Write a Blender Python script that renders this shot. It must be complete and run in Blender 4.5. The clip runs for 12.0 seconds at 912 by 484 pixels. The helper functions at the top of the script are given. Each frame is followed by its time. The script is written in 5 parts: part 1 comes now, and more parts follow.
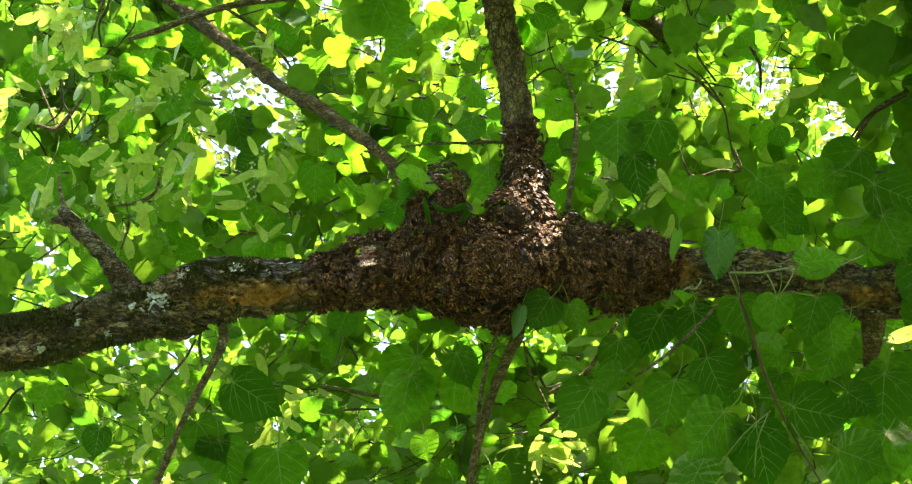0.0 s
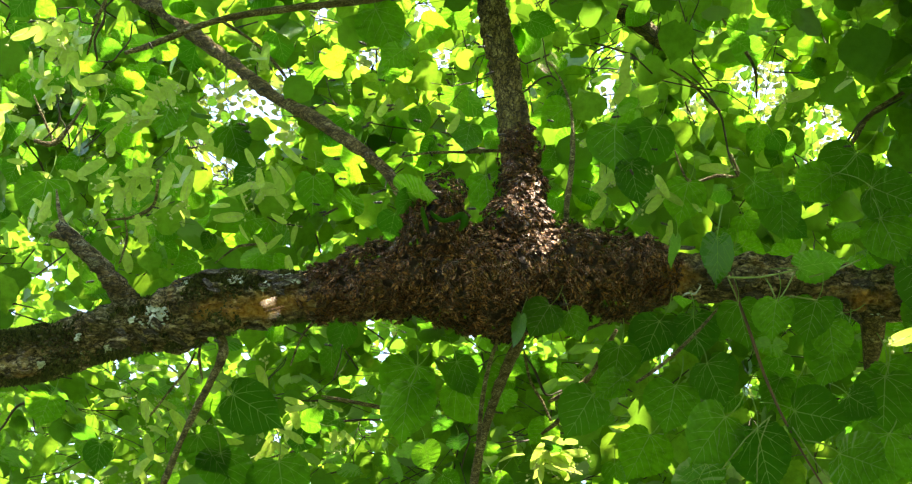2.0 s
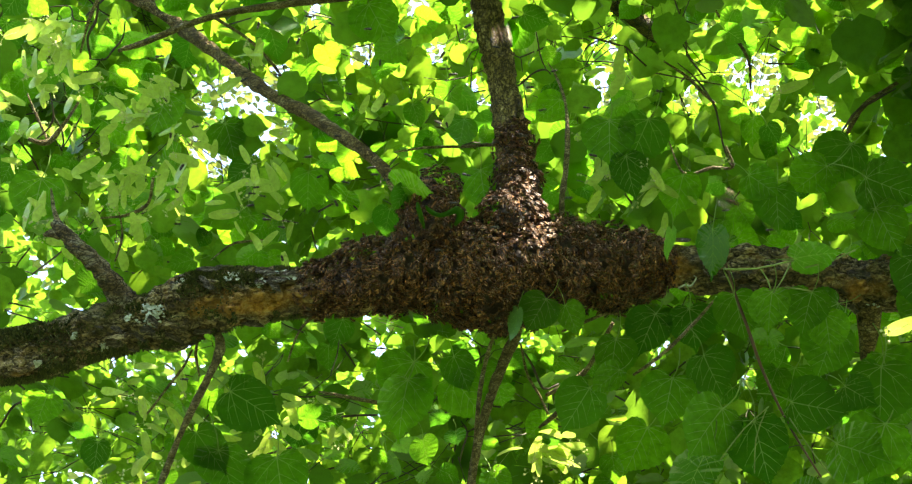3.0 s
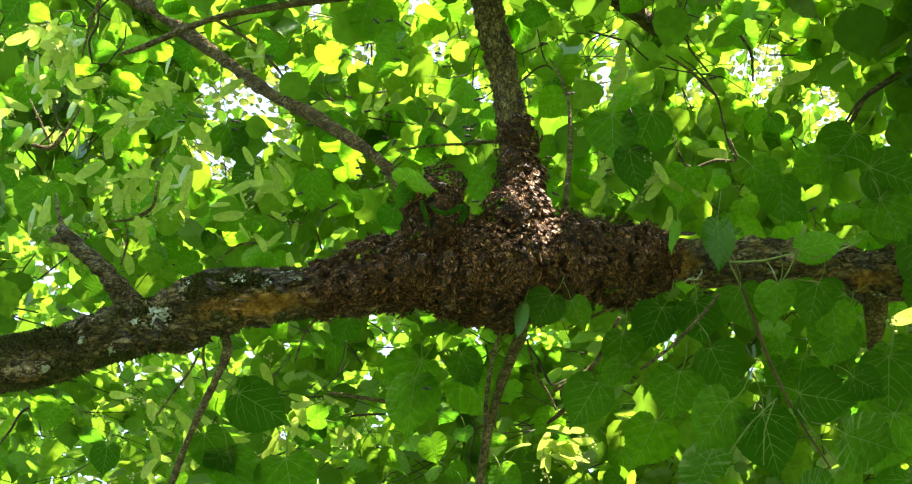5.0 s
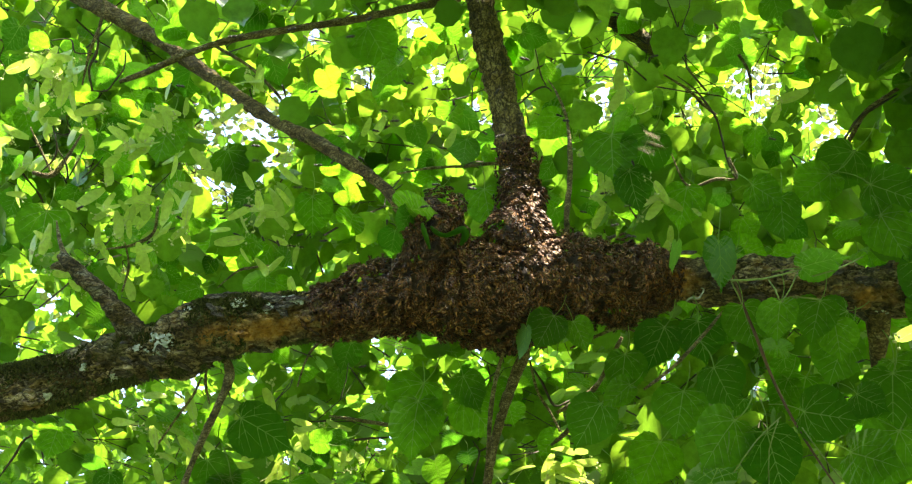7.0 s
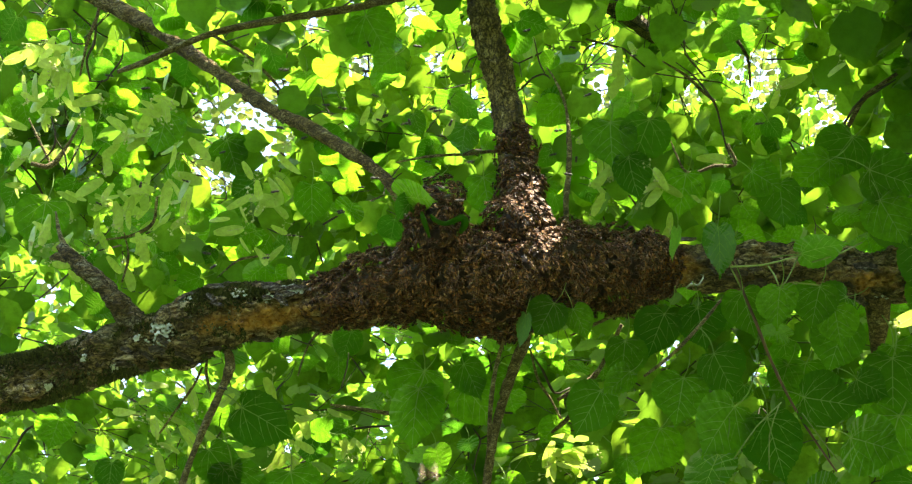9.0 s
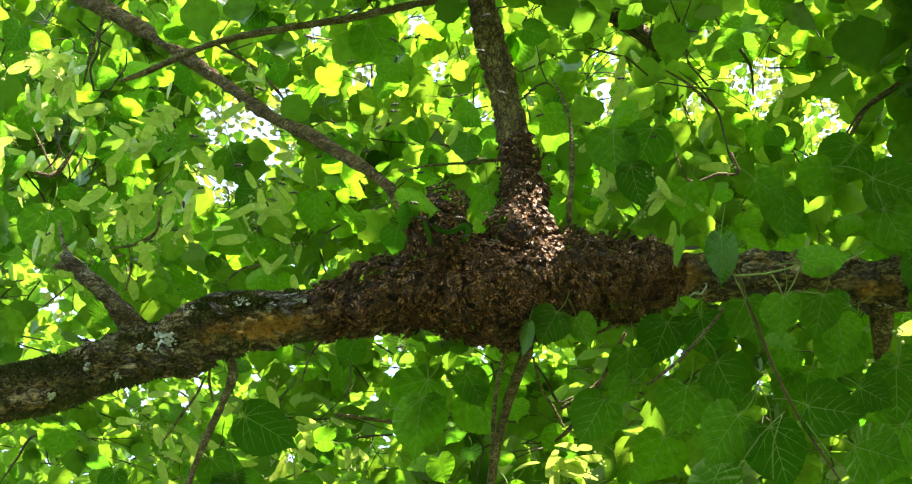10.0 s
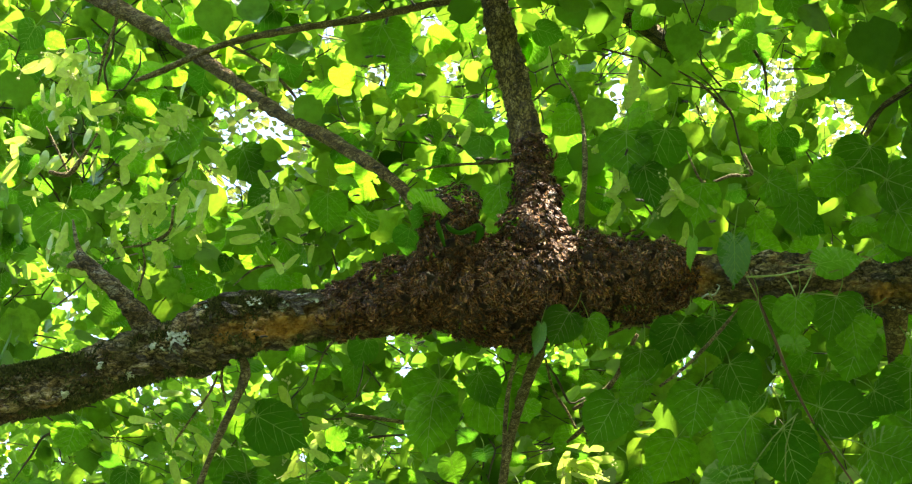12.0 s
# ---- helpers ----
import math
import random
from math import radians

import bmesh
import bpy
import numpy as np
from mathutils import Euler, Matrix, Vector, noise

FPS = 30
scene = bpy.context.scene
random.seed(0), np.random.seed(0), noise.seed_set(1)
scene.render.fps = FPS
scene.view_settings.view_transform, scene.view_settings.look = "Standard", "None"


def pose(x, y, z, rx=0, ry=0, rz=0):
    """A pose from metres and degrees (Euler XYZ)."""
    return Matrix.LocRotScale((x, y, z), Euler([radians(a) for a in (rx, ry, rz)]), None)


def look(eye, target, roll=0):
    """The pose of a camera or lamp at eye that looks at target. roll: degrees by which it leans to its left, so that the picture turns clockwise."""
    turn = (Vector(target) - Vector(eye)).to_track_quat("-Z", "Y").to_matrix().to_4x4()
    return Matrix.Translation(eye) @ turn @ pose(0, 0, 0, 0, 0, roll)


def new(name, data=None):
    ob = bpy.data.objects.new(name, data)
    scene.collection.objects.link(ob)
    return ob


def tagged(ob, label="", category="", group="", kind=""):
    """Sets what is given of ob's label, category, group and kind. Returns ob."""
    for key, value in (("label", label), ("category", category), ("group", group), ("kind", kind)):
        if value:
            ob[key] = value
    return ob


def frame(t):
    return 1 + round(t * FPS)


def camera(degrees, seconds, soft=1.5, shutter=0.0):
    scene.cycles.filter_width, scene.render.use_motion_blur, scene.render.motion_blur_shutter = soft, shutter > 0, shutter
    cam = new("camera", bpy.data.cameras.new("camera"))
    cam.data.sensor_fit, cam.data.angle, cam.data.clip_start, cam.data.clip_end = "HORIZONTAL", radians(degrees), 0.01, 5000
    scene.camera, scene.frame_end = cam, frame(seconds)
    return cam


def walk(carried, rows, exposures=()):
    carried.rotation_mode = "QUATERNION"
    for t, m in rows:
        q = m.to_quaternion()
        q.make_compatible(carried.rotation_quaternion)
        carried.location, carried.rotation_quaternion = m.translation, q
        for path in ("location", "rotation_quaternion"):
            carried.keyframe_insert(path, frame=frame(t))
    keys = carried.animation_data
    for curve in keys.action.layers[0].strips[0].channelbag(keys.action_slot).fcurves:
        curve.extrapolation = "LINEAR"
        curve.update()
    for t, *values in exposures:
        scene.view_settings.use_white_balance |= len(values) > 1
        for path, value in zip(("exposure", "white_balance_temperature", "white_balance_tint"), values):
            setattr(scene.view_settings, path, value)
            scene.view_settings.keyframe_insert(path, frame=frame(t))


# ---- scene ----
# Underside of a lime tree in summer: a mossy branch with a swarm of bees on it.

# ---- camera: a hand-held camera that only turns a little ----
cam = camera(42, 12.0, soft=1.2, shutter=0.5)
EYE = (0.0, 0.0, 1.6)
TURNS = (  # seconds, degrees of pitch, yaw and roll
    (0.0, 39.493, -0.281, 2.508), (0.5, 39.462, -0.260, 2.260), (1.0, 39.702, -0.348, 1.907),
    (1.5, 39.760, -0.336, 1.780), (2.0, 39.931, -0.352, 1.624), (2.5, 39.903, -0.484, 1.246),
    (3.0, 39.674, -0.627, 0.861), (5.0, 39.557, -0.320, 0.002), (5.5, 39.999, 0.000, -0.002),
    (6.0, 40.255, -0.058, -0.195), (6.5, 40.391, -0.141, -0.436), (7.0, 40.623, -0.264, -0.702),
    (9.0, 40.054, -0.282, -1.093), (9.5, 40.258, -0.104, -1.025), (10.0, 40.476, -0.101, -1.005),
    (10.5, 40.497, -0.060, -0.940), (11.0, 40.348, 0.234, -0.726), (11.5, 40.306, 0.511, -0.454),
    (12.0, 40.505, 0.683, -0.301))
walk(cam, [(t, pose(*EYE, 90 + p, 0, y) @ pose(0, 0, 0, 0, 0, r)) for t, p, y, r in TURNS],
     exposures=[(0.0, 3.29, 7600, 10), (12.0, 3.29, 7600, 10)])

# ---- light ----
SUN_EL, SUN_AZ = 56.0, 120.0          # degrees above the horizon, degrees from +y towards +x
SUN_WAY = Vector((math.cos(radians(SUN_EL)) * math.sin(radians(SUN_AZ)),
                  math.cos(radians(SUN_EL)) * math.cos(radians(SUN_AZ)), math.sin(radians(SUN_EL))))
world = bpy.data.worlds.new("summer_sky")
scene.world = world
world.use_nodes = True
sky = world.node_tree.nodes.new("ShaderNodeTexSky")
sky.sky_type, sky.sun_disc = "NISHITA", False
sky.sun_elevation, sky.sun_rotation = radians(SUN_EL), radians(SUN_AZ)
back = world.node_tree.nodes["Background"]
world.node_tree.links.new(sky.outputs[0], back.inputs[0])
back.inputs[1].default_value = 0.15
sun = new("sun", bpy.data.lights.new("sun", "SUN"))
sun.data.energy, sun.data.angle, sun.data.color = 3.4, radians(0.5), (1.0, 0.95, 0.86)
sun.matrix_basis = look(SUN_WAY * 30, (0, 0, 0))

# ---- frame square to the camera's view at the branch: x to the right, v up across the view, w away from the camera; things are placed in it to fit that view ----
UP = Vector((0, -math.sin(radians(40)), math.cos(radians(40))))
IN = Vector((0, math.cos(radians(40)), math.sin(radians(40))))
ORIGIN = Vector(EYE) + IN * 2.042


def spot(u, v, w=0.0):
    return ORIGIN + Vector((u, 0, 0)) + UP * v + IN * w


rng = np.random.default_rng(7)
rnd = random.Random(11)


# ---- materials ----
def node_material(name, rough=0.6):
    mat = bpy.data.materials.new(name)
    mat.use_nodes = True
    tree = mat.node_tree
    bsdf = tree.nodes["Principled BSDF"]
    bsdf.inputs["Roughness"].default_value = rough
    return mat, tree, bsdf


def add(tree, kind, **values):
    node = tree.nodes.new(kind)
    for key, value in values.items():
        node.inputs[key.replace("_", " ")].default_value = value
    return node


def noise_of(tree, scale, detail=4.0, rough=0.6, stretch=(1, 1, 1)):
    co = tree.nodes.new("ShaderNodeTexCoord")
    fit = add(tree, "ShaderNodeMapping", Scale=stretch)
    n = add(tree, "ShaderNodeTexNoise", Scale=scale, Detail=detail, Roughness=rough)
    tree.links.new(co.outputs["Object"], fit.inputs["Vector"])
    tree.links.new(fit.outputs[0], n.inputs["Vector"])
    return n.outputs["Fac"]


def cracks_of(tree, scale, stretch):
    """Distance from the edges of uneven bark scales, wavy."""
    co = tree.nodes.new("ShaderNodeTexCoord")
    fit = add(tree, "ShaderNodeMapping", Scale=stretch)
    bend = add(tree, "ShaderNodeTexNoise", Scale=scale * 1.3, Detail=3.0)
    tree.links.new(co.outputs["Object"], fit.inputs["Vector"])
    tree.links.new(co.outputs["Object"], bend.inputs["Vector"])
    shift = tree.nodes.new("ShaderNodeVectorMath")
    shift.operation = "MULTIPLY_ADD"
    shift.inputs[1].default_value = (1.2 / scale,) * 3
    tree.links.new(bend.outputs["Color"], shift.inputs[0])
    tree.links.new(fit.outputs[0], shift.inputs[2])
    cell = add(tree, "ShaderNodeTexVoronoi", Scale=scale)
    cell.feature = "DISTANCE_TO_EDGE"
    tree.links.new(shift.outputs[0], cell.inputs["Vector"])
    return cell.outputs["Distance"]


def ramp(tree, source, stops):
    node = tree.nodes.new("ShaderNodeValToRGB")
    els = node.color_ramp.elements
    while len(els) < len(stops):
        els.new(0.5)
    for el, (at, col) in zip(els, stops):
        el.position, el.color = at, (*col, 1)
    tree.links.new(source, node.inputs[0])
    return node.outputs[0]


def mixed(tree, fac, a, b):
    node = tree.nodes.new("ShaderNodeMix")
    node.data_type = "RGBA"
    for source, socket in ((fac, node.inputs[0]), (a, node.inputs[6]), (b, node.inputs[7])):
        if isinstance(source, (int, float)):
            socket.default_value = source
        elif isinstance(source, tuple):
            socket.default_value = (*source, 1)
        else:
            tree.links.new(source, socket)
    return node.outputs[2]


def bump(tree, bsdf, height, strength, distance):
    node = add(tree, "ShaderNodeBump", Strength=strength, Distance=distance)
    tree.links.new(height, node.inputs["Height"])
    tree.links.new(node.outputs[0], bsdf.inputs["Normal"])


def leaf_material(name, face, through_col, island=True, gloss=0.02, vary=0.35, pass_share=0.6):
    """Thin leaf: reflects from its face, lets light through in a yellower green."""
    mat = bpy.data.materials.new(name)
    mat.use_nodes = True
    tree = mat.node_tree
    tree.nodes.clear()
    if island:
        chance = tree.nodes.new("ShaderNodeNewGeometry").outputs["Random Per Island"]
    else:
        chance = tree.nodes.new("ShaderNodeObjectInfo").outputs["Random"]
    dark = tuple(c * (1 - vary) for c in face)
    light = tuple(c * (1 + vary) for c in face)
    dark_t = (through_col[0] * (1 - vary * 1.4), through_col[1] * (1 - vary), through_col[2] * (1 - vary))
    light_t = (through_col[0] * (1 + vary * 0.9), through_col[1] * (1 + vary * 0.5), through_col[2])
    blotch = noise_of(tree, 60.0 if island else 6.0, 4.0)
    a = mixed(tree, chance, dark, light)
    a = mixed(tree, ramp(tree, blotch, ((0.35, (0, 0, 0)), (0.7, (0.8, 0.8, 0.8)))), a, tuple(c * 0.5 for c in face))
    b = mixed(tree, chance, dark_t, light_t)
    b = mixed(tree, ramp(tree, blotch, ((0.4, (0, 0, 0)), (0.75, (0.7, 0.7, 0.7)))), b, tuple(c * 0.55 for c in through_col))
    # a net of fine veins, and the blade bulging between them
    co = tree.nodes.new("ShaderNodeTexCoord")
    net = add(tree, "ShaderNodeTexVoronoi", Scale=150.0 if island else 12.0)
    net.feature = "DISTANCE_TO_EDGE"
    tree.links.new(co.outputs["Object"], net.inputs["Vector"])
    lines = ramp(tree, net.outputs["Distance"], ((0.0, (0.16, 0.16, 0.16)), (0.07, (0, 0, 0))))
    a = mixed(tree, lines, a, tuple(min(1, c * 1.9) for c in face))
    b = mixed(tree, lines, b, tuple(c * 0.55 for c in through_col))
    relief = add(tree, "ShaderNodeBump", Strength=0.12, Distance=0.002 if island else 0.012)
    tree.links.new(net.outputs["Distance"], relief.inputs["Height"])
    diff = tree.nodes.new("ShaderNodeBsdfDiffuse")
    tran = tree.nodes.new("ShaderNodeBsdfTranslucent")
    glos = add(tree, "ShaderNodeBsdfGlossy", Roughness=0.45)
    for shader in (diff, tran, glos):
        tree.links.new(relief.outputs[0], shader.inputs["Normal"])
    tree.links.new(a, diff.inputs[0])
    tree.links.new(b, tran.inputs[0])
    m1 = tree.nodes.new("ShaderNodeMixShader")
    m1.inputs[0].default_value = pass_share
    tree.links.new(diff.outputs[0], m1.inputs[1])
    tree.links.new(tran.outputs[0], m1.inputs[2])
    m2 = tree.nodes.new("ShaderNodeMixShader")
    fres = add(tree, "ShaderNodeFresnel", IOR=1.3)
    mul = tree.nodes.new("ShaderNodeMath")
    mul.operation = "MULTIPLY"
    tree.links.new(fres.outputs[0], mul.inputs[0])
    mul.inputs[1].default_value = gloss * 6
    tree.links.new(mul.outputs[0], m2.inputs[0])
    tree.links.new(m1.outputs[0], m2.inputs[1])
    tree.links.new(glos.outputs[0], m2.inputs[2])
    out = tree.nodes.new("ShaderNodeOutputMaterial")
    tree.links.new(m2.outputs[0], out.inputs[0])
    return mat


def bark_material(name, dark, mid, pale, scale, bare=False, stretch=(0.45, 1, 1), relief=0.015):
    mat, tree, bsdf = node_material(name, 0.9)
    big = noise_of(tree, scale, 5.0, 0.65, stretch)
    fine = noise_of(tree, scale * 9, 4.0, 0.7, stretch)
    split = ramp(tree, cracks_of(tree, scale * 2.2, stretch), ((0.0, (0.05, 0.05, 0.05)), (0.13, (1, 1, 1))))
    col = ramp(tree, big, ((0.32, dark), (0.5, mid), (0.68, pale)))
    grit = ramp(tree, fine, ((0.37, (0.08, 0.065, 0.045)), (0.6, (1, 1, 1))))
    node = tree.nodes.new("ShaderNodeMix")
    node.data_type, node.blend_type = "RGBA", "MULTIPLY"
    node.inputs[0].default_value = 0.9
    tree.links.new(col, node.inputs[6])
    tree.links.new(grit, node.inputs[7])
    col = mixed(tree, split, dark, node.outputs[2])
    if bare:
        # patches where the bark has come off, kept as an attribute of the mesh, and moss on the upper side
        patch = tree.nodes.new("ShaderNodeAttribute")
        patch.attribute_name = "bare"
        wood = ramp(tree, noise_of(tree, 90.0, 5.0), ((0.3, (0.26, 0.11, 0.02)), (0.5, (0.64, 0.31, 0.055)), (0.75, (0.78, 0.50, 0.17))))
        col = mixed(tree, patch.outputs["Fac"], col, wood)
        moss = tree.nodes.new("ShaderNodeAttribute")
        moss.attribute_name = "moss"
        col = mixed(tree, moss.outputs["Fac"], col, ramp(tree, fine, ((0.3, (0.045, 0.05, 0.014)), (0.7, (0.15, 0.15, 0.045)))))
    tree.links.new(col, bsdf.inputs["Base Color"])
    total = tree.nodes.new("ShaderNodeMath")
    total.operation = "ADD"
    tree.links.new(big, total.inputs[0])
    tree.links.new(fine, total.inputs[1])
    whole = tree.nodes.new("ShaderNodeMath")
    whole.operation = "ADD"
    tree.links.new(total.outputs[0], whole.inputs[0])
    tree.links.new(split, whole.inputs[1])
    bump(tree, bsdf, whole.outputs[0], 1.0, relief)
    return mat


def plain(name, dark, light, scale, rough=0.7, relief=0.3, random_by="noise"):
    mat, tree, bsdf = node_material(name, rough)
    source = noise_of(tree, scale)
    if random_by == "island":
        col = mixed(tree, tree.nodes.new("ShaderNodeNewGeometry").outputs["Random Per Island"], dark, light)
        col = mixed(tree, ramp(tree, source, ((0.35, (0, 0, 0)), (0.7, (0.6, 0.6, 0.6)))), col, dark)
    else:
        col = ramp(tree, source, ((0.3, dark), (0.7, light)))
    tree.links.new(col, bsdf.inputs["Base Color"])
    bump(tree, bsdf, source, relief, 0.002)
    return mat


LEAF = leaf_material("lime_leaf", (0.058, 0.175, 0.026), (0.228, 0.45, 0.036))
# lit copy of the leaf: the yellow of sunlight is put into its colour
SUNLIT_LEAF = leaf_material("sunlit_lime_leaf", (0.075, 0.125, 0.026), (0.215, 0.27, 0.05))
LEAF_SINGLE = leaf_material("lime_leaf_single", (0.034, 0.112, 0.016), (0.198, 0.55, 0.030), island=False, vary=0.48)
VEIN = leaf_material("leaf_vein", (0.33, 0.48, 0.17), (0.30, 0.50, 0.10), island=False, vary=0.1)
BRACT = leaf_material("flower_bract", (0.40, 0.55, 0.13), (0.58, 0.78, 0.13), island=False, vary=0.2, pass_share=0.5)
BUD = plain("lime_bud", (0.30, 0.36, 0.10), (0.55, 0.58, 0.25), 300.0)
BARK = bark_material("old_bark", (0.04, 0.027, 0.011), (0.43, 0.315, 0.13), (0.72, 0.62, 0.36), 26.0, bare=True)
LIMB_BARK = bark_material("limb_bark", (0.085, 0.055, 0.018), (0.46, 0.31, 0.105), (0.68, 0.54, 0.25), 46.0)
UPRIGHT_BARK = bark_material("upright_bark", (0.05, 0.036, 0.012), (0.48, 0.36, 0.10), (0.80, 0.66, 0.26), 34.0, stretch=(1, 1, 0.35))
TWIG_BARK = bark_material("twig_bark", (0.075, 0.055, 0.018), (0.42, 0.33, 0.12), (0.70, 0.60, 0.32), 85.0, relief=0.008)
STUB_BARK = bark_material("stub_bark", (0.035, 0.028, 0.012), (0.34, 0.24, 0.10), (0.62, 0.60, 0.44), 42.0)
FINE_TWIG = plain("fine_twig", (0.014, 0.010, 0.005), (0.065, 0.046, 0.021), 60.0, 0.8)
GREEN_TWIG = plain("green_twig", (0.10, 0.15, 0.03), (0.22, 0.30, 0.08), 90.0, 0.5)
RED_TWIG = plain("red_twig", (0.05, 0.022, 0.014), (0.12, 0.06, 0.035), 90.0, 0.5)
MOSS = plain("moss", (0.022, 0.030, 0.007), (0.13, 0.15, 0.035), 200.0, 0.95, 0.5, "island")
PLATE = bark_material("bark_flake", (0.04, 0.028, 0.018), (0.20, 0.15, 0.10), (0.50, 0.45, 0.35), 1.5)
LICHEN = plain("lichen", (0.22, 0.25, 0.19), (0.46, 0.49, 0.40), 150.0, 0.95, 1.0)
# grass colour lowered in place of the crown's shade on the ground
GRASS = plain("grass", (0.03, 0.05, 0.015), (0.08, 0.11, 0.035), 3.0, 0.9)
# shaded copy of the bee's body colours, for bees in the air
BEE_SHADED = plain("bee_shaded", (0.008, 0.006, 0.005), (0.03, 0.02, 0.014), 700.0, 0.6)
HORIZON_RING = plain("horizon_ring", (0.012, 0.03, 0.006), (0.05, 0.09, 0.02), 2.5, 0.9, 1.0)
BEE_BACK = plain("bee_thorax_fur", (0.006, 0.003, 0.002), (0.14, 0.06, 0.02), 900.0, 0.85, 0.6, "island")
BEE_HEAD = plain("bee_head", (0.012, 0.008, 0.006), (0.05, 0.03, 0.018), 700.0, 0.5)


def banded():
    """Bee's abdomen: dark rings between amber ones, across its own length."""
    mat, tree, bsdf = node_material("bee_abdomen", 0.45)
    uv = tree.nodes.new("ShaderNodeUVMap")
    wave = tree.nodes.new("ShaderNodeTexWave")
    wave.inputs["Scale"].default_value = 1.5
    wave.inputs["Distortion"].default_value = 0.4
    tree.links.new(uv.outputs[0], wave.inputs["Vector"])
    chance = tree.nodes.new("ShaderNodeNewGeometry").outputs["Random Per Island"]
    col = ramp(tree, wave.outputs["Fac"], ((0.25, (0.022, 0.009, 0.004)), (0.6, (0.095, 0.036, 0.011)), (0.9, (0.165, 0.07, 0.022))))
    bsdf.inputs["Specular IOR Level"].default_value = 0.2
    tree.links.new(mixed(tree, ramp(tree, chance, ((0.3, (0, 0, 0)), (0.8, (0.9, 0.9, 0.9)))), col, (0.012, 0.007, 0.005)), bsdf.inputs["Base Color"])
    return mat


BEE_RINGS = banded()


def wing_material():
    mat = bpy.data.materials.new("bee_wing")
    mat.use_nodes = True
    tree = mat.node_tree
    bsdf = tree.nodes["Principled BSDF"]
    bsdf.inputs["Roughness"].default_value = 0.45
    bsdf.inputs["Specular IOR Level"].default_value = 0.2
    bsdf.inputs["Alpha"].default_value = 0.6
    chance = tree.nodes.new("ShaderNodeNewGeometry").outputs["Random Per Island"]
    tree.links.new(ramp(tree, chance, ((0.0, (0.035, 0.016, 0.007)), (0.55, (0.115, 0.050, 0.019)), (1.0, (0.46, 0.23, 0.095)))), bsdf.inputs["Base Color"])
    bump(tree, bsdf, noise_of(tree, 900.0), 0.4, 0.0005)
    return mat


WING = wing_material()


def clear_wing(name, colour, alpha):
    """A wing in flight: a clear film."""
    mat, tree, bsdf = node_material(name, 0.4)
    bsdf.inputs["Base Color"].default_value = (*colour, 1)
    bsdf.inputs["Alpha"].default_value = alpha
    bump(tree, bsdf, noise_of(tree, 900.0), 0.4, 0.0005)
    return mat


AIR_WING = clear_wing("bee_wing_in_flight", (0.12, 0.10, 0.07), 0.18)
# paler copy: sunlight on the crossing bees' wings is put into the colour
SUNLIT_WING = clear_wing("sunlit_bee_wing", (0.50, 0.37, 0.27), 0.42)


# ---- building helpers ----
TREE_BASE = Vector((-2.25, 1.75, 0.0))
tree_thing = new("lime_tree")
tree_thing.location = TREE_BASE
tagged(tree_thing, "leafy lime tree in flower with mossy lichened branches", "tree")
TREE_BACK = Matrix.Translation(-TREE_BASE)


def mesh_of(name, bm, *materials):
    me = bpy.data.meshes.new(name)
    bm.to_mesh(me)
    bm.free()
    for m in materials:
        me.materials.append(m)
    return me


def part(name, data, parent, label="", kind="", m=None):
    """Links a mesh as one part. Parts of the tree are modelled in the world's own coordinates."""
    ob = new(name, data)
    ob.parent = parent
    if parent is tree_thing:
        ob.matrix_parent_inverse = TREE_BACK
    if m is not None:
        ob.matrix_basis = m
    return tagged(ob, label, kind=kind)


def smooth_path(points, step):
    """Points (u, v, w, radius) to an even Catmull-Rom line in the world: places and radii."""
    pts = [np.array((*spot(*p[:3]), p[3])) for p in points]
    pts = [2 * pts[0] - pts[1], *pts, 2 * pts[-1] - pts[-2]]
    out = []
    for a, b, c, d in zip(pts, pts[1:], pts[2:], pts[3:]):
        n = max(2, int(np.linalg.norm((c - b)[:3]) / step))
        for i in range(n):
            t = i / n
            out.append(0.5 * (2 * b + (c - a) * t + (2 * a - 5 * b + 4 * c - d) * t * t + (3 * b - a - 3 * c + d) * t ** 3))
    out.append(pts[-2])
    return np.array(out)


